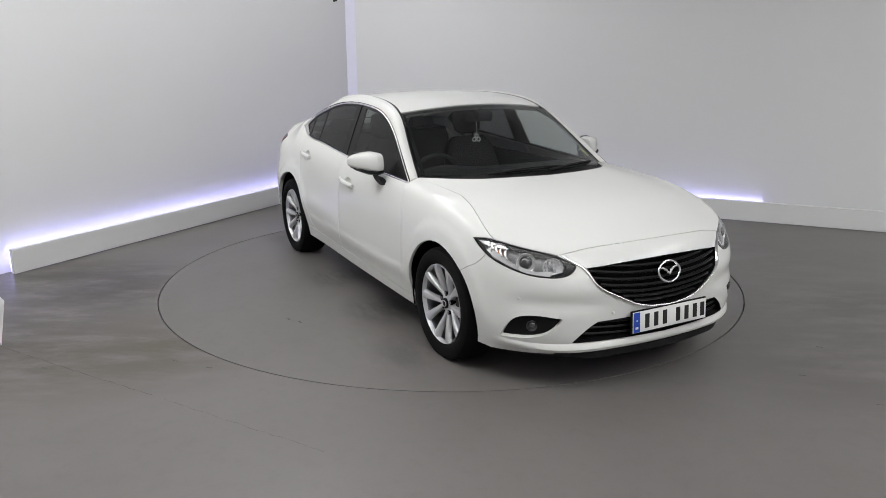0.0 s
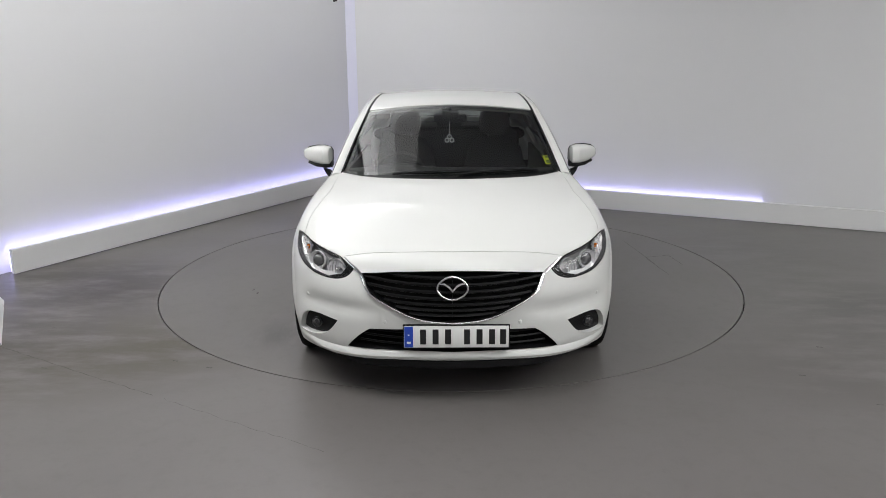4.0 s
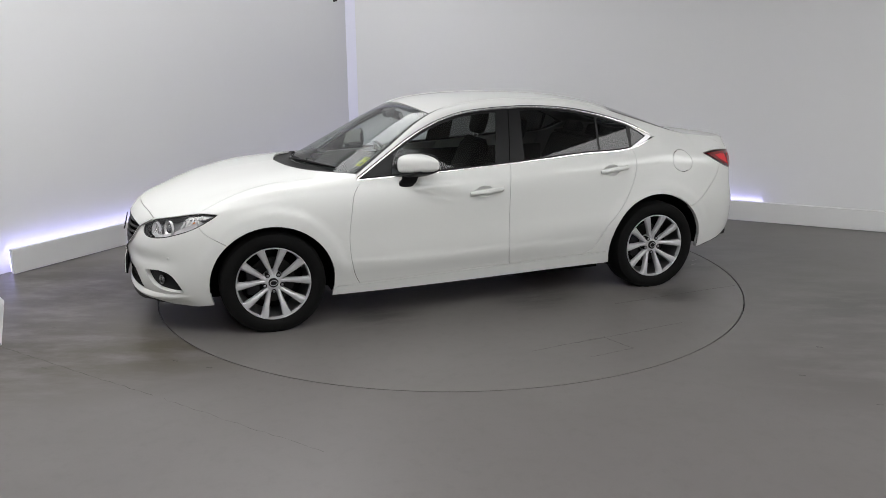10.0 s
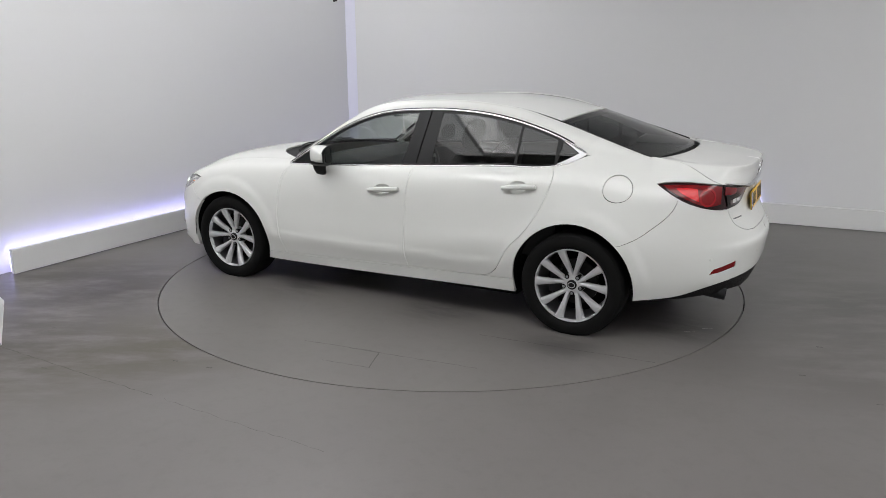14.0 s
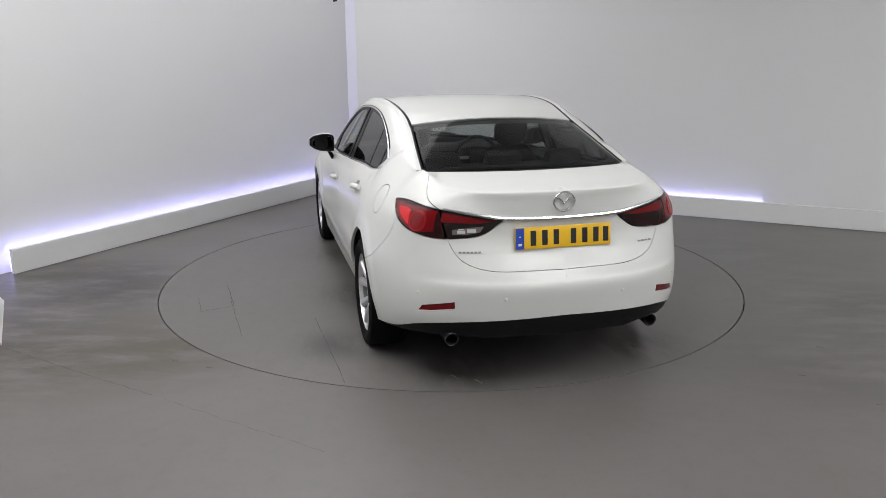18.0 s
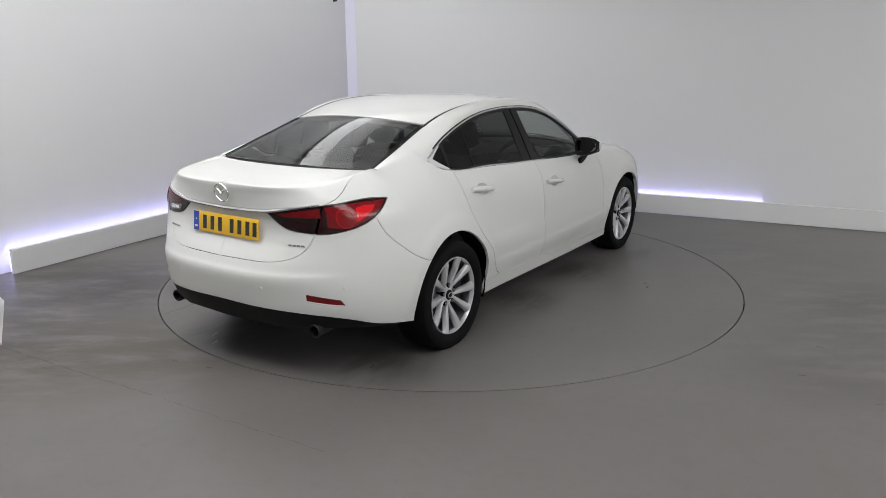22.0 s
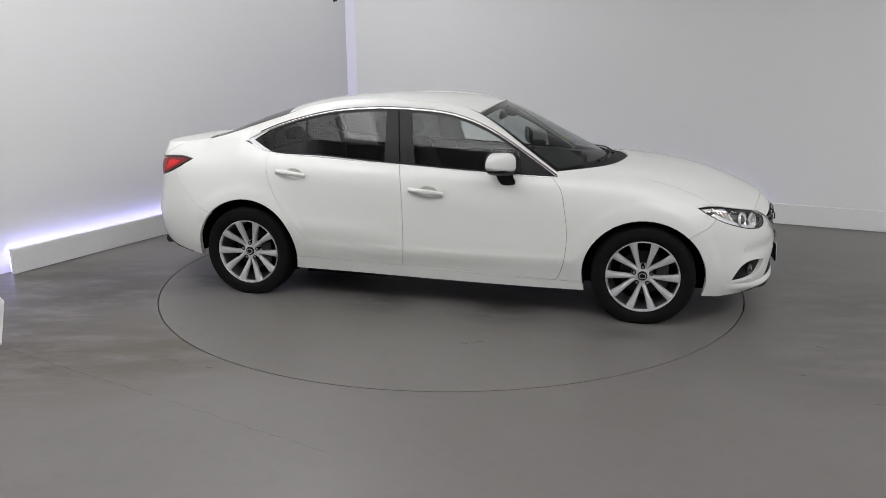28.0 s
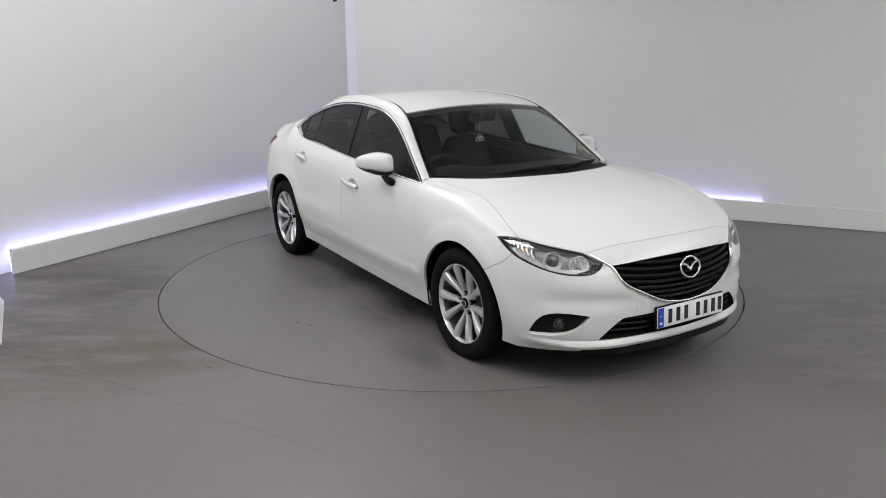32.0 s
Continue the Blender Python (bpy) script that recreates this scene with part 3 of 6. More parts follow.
def smooth_poly(pts, closed=True, res=0.025, sharp=()):
    """Resample a polygon as smooth runs between its sharp corners."""
    pts = [np.array(p, float) for p in pts]
    n = len(pts)
    if not closed:
        d = np.concatenate([[0], np.cumsum([np.linalg.norm(b - a) for a, b in zip(pts, pts[1:])])])
        t = np.linspace(0, d[-1], max(2, int(d[-1] / res) + 1))
        return list(spline_basis(d, t) @ np.array(pts)) if n > 2 else [pts[0] + (pts[1] - pts[0]) * k for k in np.linspace(0, 1, len(t))]
    sharp = sorted(sharp) if len(sharp) else list(range(n))
    out = []
    for k, a in enumerate(sharp):
        b = sharp[(k + 1) % len(sharp)]
        idx = [(a + i) % n for i in range(((b - a - 1) % n) + 2)]
        out += smooth_poly([pts[i] for i in idx], False, res)[:-1]
    return out


def inset(poly, g):
    p = np.array(poly)
    area = 0.5 * np.sum(p[:, 0] * np.roll(p[:, 1], -1) - np.roll(p[:, 0], -1) * p[:, 1])
    d = np.roll(p, -1, 0) - np.roll(p, 1, 0)
    nrm = np.stack([-d[:, 1], d[:, 0]], 1) / (np.linalg.norm(d, axis=1)[:, None] + 1e-12)
    return p + nrm * g * np.sign(area)


def panel_data(surf, outer, holes=(), res=0.03, gap=0.0016, depth=0.018, offset=0.0, hole_depth=None, flip=1, keep_edge=None, bend=None):
    """A trimmed, flanged piece of a surface: places, faces and normals."""
    from mathutils.geometry import delaunay_2d_cdt
    whole = np.array(outer, float)
    outer = inset(outer, gap) if gap else whole
    if keep_edge:
        outer = np.where(keep_edge(whole)[:, None], whole, outer)
    loops = [outer] + [np.array(h) for h in holes]
    lo, hi = outer.min(0), outer.max(0)
    gx, gy = np.meshgrid(np.arange(lo[0] + res / 2, hi[0], res), np.arange(lo[1] + res / 2, hi[1], res))
    g = np.stack([gx.ravel(), gy.ravel()], 1)
    keep = inside(outer, g)
    for h in holes:
        keep &= ~inside(h, g)
    g = g[keep]
    if len(g):
        b = np.vstack(loops)
        d = np.min(np.linalg.norm(g[:, None, :] - b[None, :, :], axis=2), 1)
        g = g[d > res * 0.45]
    verts, edges = [], []
    for l in loops:
        k = len(verts)
        verts += [Vector(p) for p in l]
        edges += [(k + i, k + (i + 1) % len(l)) for i in range(len(l))]
    nb = len(verts)
    verts += [Vector(p) for p in g]
    v2, e2, f2, ov, oe, of = delaunay_2d_cdt(verts, edges, [], 0, 1e-6)
    v2 = np.array([tuple(v) for v in v2])
    cen = np.array([v2[list(f)].mean(0) for f in f2])
    ok = inside(outer, cen)
    for h in holes:
        ok &= ~inside(h, cen)
    faces = [tuple(f) for f, k in zip(f2, ok) if k]
    P = surf(v2)
    e = 1e-3
    N = np.cross(surf(v2 + [e, 0]) - P, surf(v2 + [0, e]) - P) * flip
    N /= np.linalg.norm(N, axis=1)[:, None] + 1e-12
    if bend:
        N = bend(v2, N)
    P = P + N * offset
    V, F, NN = list(P), faces, list(N)
    # flanges turned inwards along every border
    remap = {}
    for new_i, olds in enumerate(ov):
        for o in olds:
            remap[o] = new_i
    start = 0
    for li, l in enumerate(loops):
        idx = [remap.get(start + i) for i in range(len(l))]
        start += len(l)
        dp = depth if li == 0 else (depth if hole_depth is None else hole_depth)
        if dp <= 0 or None in idx:
            continue
        top = [len(V) + i for i in range(len(idx))]
        V += [P[i] for i in idx]
        NN += [None] * len(idx)
        low = [len(V) + i for i in range(len(idx))]
        V += [P[i] - N[i] * dp for i in idx]
        NN += [None] * len(idx)
        m = len(idx)
        for i in range(m):
            j = (i + 1) % m
            F.append((top[i], top[j], low[j], low[i]))
    return np.array(V), F, NN


def panel_object(name, data, material, parent, label="", mirror=False, more=()):
    """Link trimmed pieces as one mesh with the surface's own normals."""
    V, F, NN = [], [], []
    for d in (data, *more):
        k = len(V)
        V += [tuple(p) for p in d[0]]
        F += [tuple(i + k for i in f) for f in d[1]]
        NN += list(d[2])
    if mirror:
        V = [(x, -y, z) for x, y, z in V]
    # face order by the normals
    FF = []
    Va = np.array(V)
    for f in F:
        fn = np.cross(Va[f[1]] - Va[f[0]], Va[f[2]] - Va[f[0]])
        ref = [NN[i] for i in f if NN[i] is not None]
        if len(ref) == len(f):
            r = np.sum(ref, 0) * (np.array([1, -1, 1]) if mirror else 1)
            FF.append(f if fn @ r >= 0 else f[::-1])
        else:
            FF.append(f[::-1] if mirror else f)
    me = bpy.data.meshes.new(name)
    me.from_pydata(V, [], FF)
    me.materials.append(material)
    me.shade_smooth()
    vn = []
    for i, n in enumerate(NN):
        vn.append(n)
    me.update()
    auto = [v.normal.copy() for v in me.vertices]
    me.normals_split_custom_set_from_vertices([auto[i] if n is None else ((n[0], -n[1], n[2]) if mirror else tuple(n)) for i, n in enumerate(vn)])
    ob = new(name, me)
    ob.parent = parent
    if label:
        tagged(ob, label)
    return ob


def both(name, surf, outer, material, parent, label="", **kw):
    """A piece on the left of the car and its mirror image on the right."""
    d = panel_data(surf, outer, **kw)
    return panel_object(name, d, material, parent, label), panel_object(name, d, material, parent, label, mirror=True)


# ---------------------------------------------------------------- the car
car = tagged(empty("car"), "pearl white four-door saloon car parked on the turntable", "car")


def arch(cx, a0, a1, ra, rb, zc, n=22):
    """Wheel opening as (x, z), from angle a0 to a1 in degrees (0 is forward)."""
    return [(cx + ra * math.cos(radians(a0 + (a1 - a0) * i / n)), zc + rb * math.sin(radians(a0 + (a1 - a0) * i / n))) for i in range(n + 1)]


def side(pts):
    return on_body(pts, "side")


FA = side(arch(1.415, -18, 198, 0.392, 0.372, 0.325, 30))      # front opening, from its front foot over to its rear foot
RA = side(arch(-1.415, -16, 188, 0.392, 0.388, 0.330, 30))     # rear opening, from its front foot over to its rear foot
FDOOR = smooth_poly(side([(0.795, 0.943), (0.868, 0.859), (0.909, 0.66), (0.912, 0.458), (0.885, 0.325), (0.854, 0.259)]), False)
BCUT = smooth_poly(side([(-0.252, 0.994), (-0.226, 0.869), (-0.21, 0.596), (-0.214, 0.356), (-0.226, 0.289)]), False)
RDOOR = smooth_poly(side([(-1.238, 1.050), (-1.253, 0.985), (-1.23, 0.879), (-1.18, 0.764), (-1.057, 0.589), (-0.949, 0.449), (-0.895, 0.357), (-0.839, 0.318), (-0.762, 0.304)]), False)
SILL_F = smooth_poly(side([(0.854, 0.259), (0.3, 0.274), (-0.226, 0.289)]), False)
SILL_R = smooth_poly(side([(-0.226, 0.289), (-0.5, 0.297), (-0.762, 0.304)]), False)
s_belt = lambda x: side([(x, float(belt_z(x)[0]) - 0.003)])[0][0]
HEAD_TOP = [(1.148, .842), (1.044, .885), (.95, .899), (.85, .899), (.739, .892), (.67, .881), (.609, .866)]
HEAD_LOW = [(.543, .812), (.563, .773), (.611, .738), (.676, .721), (.79, .715), (.91, .734), (1.0, .762), (1.074, .80), (1.148, .842)]
head_top, head_low = smooth_poly(HEAD_TOP, False, 0.02) + smooth_poly([(.609, .866), (.543, .812)], False, 0.02)[1:], smooth_poly(HEAD_LOW, False, 0.02)
WCUT = smooth_poly([(1.03, .776), (1.09, .70), (1.155, .645)], False, 0.02)
BONNET_FRONT = smooth_poly([(0, .957), (.14, .955), (.276, .948), (.49, .921), (.63, .872)], False)
BONNET_SIDE = smooth_poly([(1.0, .894), (1.12, .945), (1.3, 1.0), (1.52, 1.04)], False)
GRILLE = smooth_poly([(0, .523), (.047, .525), (.197, .555), (.326, .631), (.435, .711), (.495, .790)], False, 0.02)[:-1] + smooth_poly([(.495, .796), (.272, .828), (0, .841)], False, 0.02)
INTAKE = (smooth_poly([(0, .322), (.294, .326), (.545, .312)], False, 0.02)[:-1] + smooth_poly([(.545, .314), (.478, .396), (.43, .440)], False, 0.02)[:-1]
          + smooth_poly([(.42, .446), (.293, .458), (0, .468)], False, 0.02))
FOG = smooth_poly([(.925, .300), (.895, .375), (.849, .432), (.785, .458), (.605, .458), (.675, .364), (.79, .318)], True, 0.02, sharp=(0, 4))
BOOT_SIDE = smooth_poly([(4.765, 1.04), (4.82, 1.005), (4.95, .95), (5.08, .895), (5.215, .856)], False)
BOOT_LOW = smooth_poly([(5.285, .718), (5.292, .70), (5.333, .633), (5.441, .581), (5.632, .567), (5.88, .564)], False)
TAIL_TOP = smooth_poly([(4.785, .845), (4.88, .857), (5.0, .863), (5.215, .856)], False, 0.02)
TAIL_LOW = smooth_poly([(5.275, .718), (5.20, .722), (5.145, .731), (5.071, .745), (4.92, .79), (4.827, .828), (4.785, .845)], False, 0.02)
LID_TOP = smooth_poly([(5.225, .855), (5.33, .842), (5.438, .825), (5.575, .802)], False, 0.02)
LID_LOW = smooth_poly([(5.575, .802), (5.544, .78), (5.464, .735), (5.38, .722), (5.285, .718)], False, 0.02)
RCUT = smooth_poly([(4.92, .79), (4.90, .745), (4.80, .64), (4.709, .566), (4.62, .525)], False)
REFL = smooth_poly([(5.128, .345), (5.15, .376), (5.309, .405), (5.311, .366), (5.2, .350)], True, 0.02)
REAR_LOW = smooth_poly([(4.73, .20), (4.86, .207), (4.99, .222), (5.085, .250), (5.271, .285), (5.6, .305), (5.88, .312)], False)
LIP_TOP = smooth_poly([(0, .262), (.30, .25), (.58, .225), (.78, .195)], False)


def near(curve_pts, uv):
    return int(np.argmin([np.hypot(p[0] - uv[0], p[1] - uv[1]) for p in curve_pts]))


def up_to(line, uv):
    return list(line[: near(line, uv) + 1])


def from_(line, uv):
    return list(line[near(line, uv):])


rv = lambda l: list(l[::-1])


def halves(name, poly, material, label="", holes=(), more=(), seams=(0.0, 5.88), **kw):
    """One piece across the middle line, drawn as a half and its mirror image."""
    V, F, N = panel_data(body, poly, holes, **kw)
    mid = np.abs(V[:, 1]) < 0.004
    V[mid, 1] = 0.0
    N = [None if n is None else (np.array([n[0], 0.0, n[2]]) if m else n) for n, m in zip(N, mid)]
    ds = [(V, F, N)] + list(more)
    out = []
    for d in ds:
        out.append(d)
        flipN = [None if n is None else np.array(n) * [1, -1, 1] for n in d[2]]
        out.append((np.array(d[0]) * [1, -1, 1], [tuple(f[::-1]) for f in d[1]], flipN))
    return panel_object(name, out[0], material, car, label, more=out[1:])


def closed_half(poly, centre, g=0.0025):
    """Push the points on the middle line outwards by the gap, so that the halves meet."""
    out = []
    for p in poly:
        p = np.array(p, float)
        if abs(p[0] - centre) < 1e-4:
            p[0] = centre + (-g if centre == 0 else g)
        out.append(p)
    return out


dense0 = lambda a, b, s=0.0: [(s, a + (b - a) * i / 4) for i in range(1, 4)]
# bumper skin in front: round the grille and the intakes
n_ff = near(FA, (1.155, .645))


def tidy(poly, d=0.004):
    out = []
    for p in poly:
        p = np.array(p, float)
        if not out or np.linalg.norm(p - out[-1]) > d:
            out.append(p)
    while len(out) > 2 and np.linalg.norm(out[0] - out[-1]) <= d:
        out.pop()
    return out


# the lower lamp edge has to run from the bumper joint to the inner tip, then up the lamp's inner top
hl = up_to(head_low, (1.03, .776))
ht = from_(head_top, (.63, .872))
poly = tidy(LIP_TOP + [(.9, .19), (1.0, .19)] + list(FA[: n_ff + 1]) + rv(WCUT) + rv(hl) + rv(ht) + rv(BONNET_FRONT)
            + dense0(.957, .843) + rv(GRILLE) + dense0(.523, .468) + rv(INTAKE) + dense0(.322, .262))
halves("front_bumper", closed_half(poly, 0.0), PAINT, "white front bumper skin", holes=[FOG], hole_depth=0.04, depth=0.03)
poly = tidy([(0, .19), (.3, .19), (.58, .19), (.78, .19)] + rv(LIP_TOP))
halves("front_lip", closed_half(poly, 0.0), BLACK_PLASTIC, "black lower lip", offset=-0.004)

# front wings
i_w = near(FA, (1.155, .645))
poly = tidy([p for p in rv(FDOOR)] + [(s_belt(0.795), .955), (2.035, 1.04)] + [(s, 1.04) for s in np.linspace(2.0, 1.54, 16)] + rv(BONNET_SIDE)
            + rv(up_to(head_top, (1.0, .894))) + rv(from_(head_low, (1.03, .776))) + WCUT + list(FA[i_w:]) + side([(1.02, 0.255)]) )
WING = poly
# doors
def oval(c, a, b, n=26):
    return [(c[0] + a * math.cos(2 * math.pi * k / n), c[1] + b * math.sin(2 * math.pi * k / n)) for k in range(n)]


CUP_F = oval(side([(-0.030, 0.824)])[0], 0.068, 0.036)
CUP_R = oval(side([(-1.030, 0.911)])[0], 0.066, 0.034)
FLAP = oval(side([(-1.664, 0.940)])[0], 0.090, 0.056, 40)
door_f = both("front_door", body, tidy(list(FDOOR) + SILL_F + rv(BCUT) + [(s, .95) for s in np.linspace(s_belt(-0.252), s_belt(0.795), 30)]), PAINT, car, holes=[CUP_F], hole_depth=0.003, res=0.02)
door_r = both("rear_door", body, tidy(list(BCUT) + SILL_R + rv(RDOOR) + [(s, .95) for s in np.linspace(s_belt(-1.238), s_belt(-0.252), 26)]), PAINT, car, holes=[CUP_R], hole_depth=0.003, res=0.02)
# sills
fo = side([(1.02, 0.255)])[0]
i_r0 = near(RA, side([(-1.03, 0.31)])[0])
poly = tidy([fo] + SILL_F + SILL_R + side([(-0.9, 0.306)]) + [RA[i_r0]] + rv(RA[: i_r0]) + [(s, .19) for s in np.linspace(RA[0][0] - 0.02, FA[-1][0], 40)] + [FA[-1]])
both("sill", body, poly, PAINT, car)
# rear quarters
i_rc = near(RA, (4.62, .525))
poly = tidy(list(RDOOR) + side([(-0.9, 0.306)]) + list(RA[i_r0: i_rc + 1]) + rv(RCUT) + from_(TAIL_LOW, (4.92, .79)) + TAIL_TOP + rv(BOOT_SIDE)
            + [(4.70, 1.02), (4.70, .95)] + [(s, .95) for s in np.linspace(4.66, s_belt(-1.238), 16)])
QUARTER = poly
panel_object("fuel_flap", panel_data(body, FLAP, gap=0.0035, depth=0.01), PAINT, car, "round white fuel flap")
# boot lid: rear face, with the deck added below
LID_DECK = tidy([(s, 1.0425) for s in np.linspace(5.88, 4.775, 30)] + BOOT_SIDE + LID_TOP + LID_LOW + BOOT_LOW
                + dense0(.564, 1.04, 5.88))
# rear bumper
poly = tidy(list(rv(BOOT_LOW)) + up_to(TAIL_LOW, (4.92, .79)) + RCUT + list(RA[i_rc:]) + REAR_LOW + dense0(.312, .564, 5.88))
halves("rear_bumper", closed_half(poly, 5.88), PAINT, "white rear bumper skin", holes=[REFL], hole_depth=0.012, depth=0.03, res=0.02)
both("rear_reflector", body, REFL, LENS_RED, car, "dark red bumper reflector", offset=-0.003, res=0.02)
poly = tidy([(5.88, .19), (5.5, .19), (5.2, .19), (5.0, .19), (4.80, .19)] + REAR_LOW[3:])
halves("rear_diffuser", closed_half(poly, 5.88), BLACK_PLASTIC, "black lower valance", offset=-0.006)


# bonnet and boot deck
def coons(front, rear, mid, edge):
    def f(pq):
        pq = np.asarray(pq, float).reshape(-1, 2)
        p, q = pq[:, :1], pq[:, 1:]
        F0, F1, E0, E1 = front(pq[:, 0]), rear(pq[:, 0]), mid(pq[:, 1]), edge(pq[:, 1])
        c00, c10, c01, c11 = front(np.array([0.0])), front(np.array([1.0])), rear(np.array([0.0])), rear(np.array([1.0]))
        return (1 - q) * F0 + q * F1 + (1 - p) * E0 + p * E1 - ((1 - p) * (1 - q) * c00 + p * (1 - q) * c10 + (1 - p) * q * c01 + p * q * c11)
    return f


top_line = lambda s: body(np.stack([np.atleast_1d(s), np.full(np.size(s), V_TOP)], 1))
line3 = lambda pts: (lambda t: spline_basis(np.linspace(0, 1, len(pts)), t) @ np.array(pts, float))
hood = coons(lambda p: top_line(0.95 * p), line3([(1.275, 0, 0.992), (1.245, .27, .990), (1.13, .53, .982), (0.84, .735, .966)]),
             line3([(2.12, 0, .815), (1.85, 0, .911), (1.56, 0, .963), (1.275, 0, .992)]), lambda q: top_line(0.95 + 1.085 * q))
unit = lambda x0=0.0, x1=1.0, y0=0.0, y1=1.0, n=16: ([(x0 + (x1 - x0) * i / n, y0) for i in range(n)] + [(x1, y0 + (y1 - y0) * i / n) for i in range(n)]
                                                   + [(x1 - (x1 - x0) * i / n, y1) for i in range(n)] + [(x0, y1 - (y1 - y0) * i / n) for i in range(n)])
def surf_normal(surf, uv, flip):
    uv = np.asarray(uv, float).reshape(-1, 2)
    n = np.cross(surf(uv + [1e-3, 0]) - surf(uv), surf(uv + [0, 1e-3]) - surf(uv)) * flip
    return n / (np.linalg.norm(n, axis=1)[:, None] + 1e-12)


def ease(a, b, x):
    t = np.clip((x - a) / (b - a), 0, 1)
    return t * t * (3 - 2 * t)


def hood_rim(s):
    """Normals along the bonnet's edge, halfway between the lid and the skin round it."""
    s = np.asarray(s, float)
    pq = np.stack([np.where(s < 0.95, s / 0.95 * 0.92, 0.92), np.where(s < 0.95, 0.08, np.clip((s - 0.95) / 1.085, 0.08, 1))], 1)
    n = surf_normal(hood, pq, 1) + surf_normal(body, np.stack([s, np.full(len(s), 0.985)], 1), 1)
    return n / np.linalg.norm(n, axis=1)[:, None]


def bend_top(uv, N):
    w = (ease(0.89, 1.03, uv[:, 1]) * (uv[:, 0] < 2.2))[:, None]
    M = N * (1 - w) + w * hood_rim(np.clip(uv[:, 0], 0.0, 2.03))
    return M / np.linalg.norm(M, axis=1)[:, None]


def flow_into_body(s_front, s_side, p0, q0, rim=None):
    """Let a lid's normals run out into those of the skin round it."""
    rim = rim or (lambda s: surf_normal(body, np.stack([s, np.full(len(s), V_TOP - 0.004)], 1), 1))

    def f(pq, N):
        p, q = pq[:, 0], pq[:, 1]
        wp, wq = ease(p0, 1.0, p)[:, None], ease(q0, 0.0, q)[:, None]
        M = N * (1 - np.maximum(wp, wq)) + np.maximum(wp, wq) * (rim(s_front(p)) * wq + rim(s_side(q)) * wp + 1e-9) / (wp + wq + 1e-9)
        return M / np.linalg.norm(M, axis=1)[:, None]
    return f


hood_top = panel_data(hood, unit(n=24), res=0.045, gap=0, depth=0.012, flip=1, bend=flow_into_body(lambda p: 0.95 * p, lambda q: 0.95 + 1.085 * q, 0.45, 0.45, hood_rim))
poly = tidy(BONNET_FRONT + rv(up_to(rv(head_top), (1.0, .894)))[::-1][0:] + BONNET_SIDE + [(s, 1.0425) for s in np.linspace(1.5, 0.0, 40)] + dense0(1.04, .957))
both("front_wing", body, WING, PAINT, car, bend=bend_top)
halves("bonnet", closed_half(poly, 0.0), PAINT, "white bonnet", more=[hood_top], bend=bend_top)
deck = coons(lambda p: top_line(5.88 - 1.05 * p), line3([(-1.95, 0, 1.112), (-1.94, .25, 1.113), (-1.90, .45, 1.113), (-1.85, .578, 1.112)]),
             line3([(-2.275, 0, 1.080), (-2.16, 0, 1.094), (-2.05, 0, 1.104), (-1.95, 0, 1.112)]), lambda q: top_line(4.83 - 0.10 * q))
deck_top = panel_data(deck, unit(n=16), res=0.06, gap=0, depth=0.012, flip=-1, bend=flow_into_body(lambda p: 5.88 - 1.05 * p, lambda q: 4.83 - 0.10 * q, 0.75, 0.3))
halves("boot_lid", closed_half(LID_DECK, 5.88), PAINT, "white boot lid", more=[deck_top])

# glasshouse: windscreen, roof and rear screen as one skin of stations
Q = list(range(9))
MIDX = [1.16, 0.74, 0.33, -0.05, -0.45, -0.85, -1.20, -1.55, -1.93]
MIDZ = [0.988, 1.198, 1.378, 1.430, 1.441, 1.422, 1.366, 1.262, 1.118]
EDX = [0.83, 0.54, 0.27, -0.05, -0.45, -0.82, -1.12, -1.46, -1.82]
EDY = [0.735, 0.665, 0.598, 0.567, 0.553, 0.545, 0.535, 0.568, 0.605]
EDZ = [0.962, 1.165, 1.333, 1.402, 1.418, 1.393, 1.328, 1.222, 1.108]
Q_TOP, Q_BACK = 2.0, 6.22


def skin(qp):
    qp = np.asarray(qp, float).reshape(-1, 2)
    W, p = spline_basis(Q, qp[:, 0]), qp[:, 1]
    mx, mz, ex, ey, ez = (W @ np.array(a) for a in (MIDX, MIDZ, EDX, EDY, EDZ))
    return np.stack([mx + (ex - mx) * p ** 2, ey * p, mz + (ez - mz) * p ** 2], 1)


def rect(q0, q1, p0, p1, n=20):
    return unit(q0, q1, p0, p1, n)


panel_object("roof", panel_data(skin, rect(Q_TOP + 0.012, Q_BACK - 0.012, -0.995, 0.995), res=0.12, gap=0, depth=0.012, flip=-1), PAINT, car, "white roof panel")
ws_out, ws_in = rect(0.0, Q_TOP - 0.015, -0.975, 0.975), rect(0.10, Q_TOP - 0.12, -0.945, 0.945)
panel_object("windscreen", panel_data(skin, ws_out, res=0.12, gap=0, depth=0.004, offset=-0.003, flip=-1), GLASS, car, "clear windscreen")
panel_object("windscreen_border", panel_data(skin, ws_out, [ws_in], res=0.1, gap=0, depth=0.0, offset=-0.009, flip=-1), BLACK_GLOSS, car, "black printed windscreen border")
rs_out, rs_in = rect(Q_BACK + 0.015, 7.97, -0.97, 0.97), rect(Q_BACK + 0.09, 7.88, -0.94, 0.94)
panel_object("rear_screen", panel_data(skin, rs_out, res=0.12, gap=0, depth=0.004, offset=-0.003, flip=-1), GLASS_REAR, car, "tinted rear screen")
panel_object("rear_screen_border", panel_data(skin, rs_out, [rs_in], res=0.1, gap=0, depth=0.0, offset=-0.009, flip=-1), BLACK_GLOSS, car, "black printed screen border")

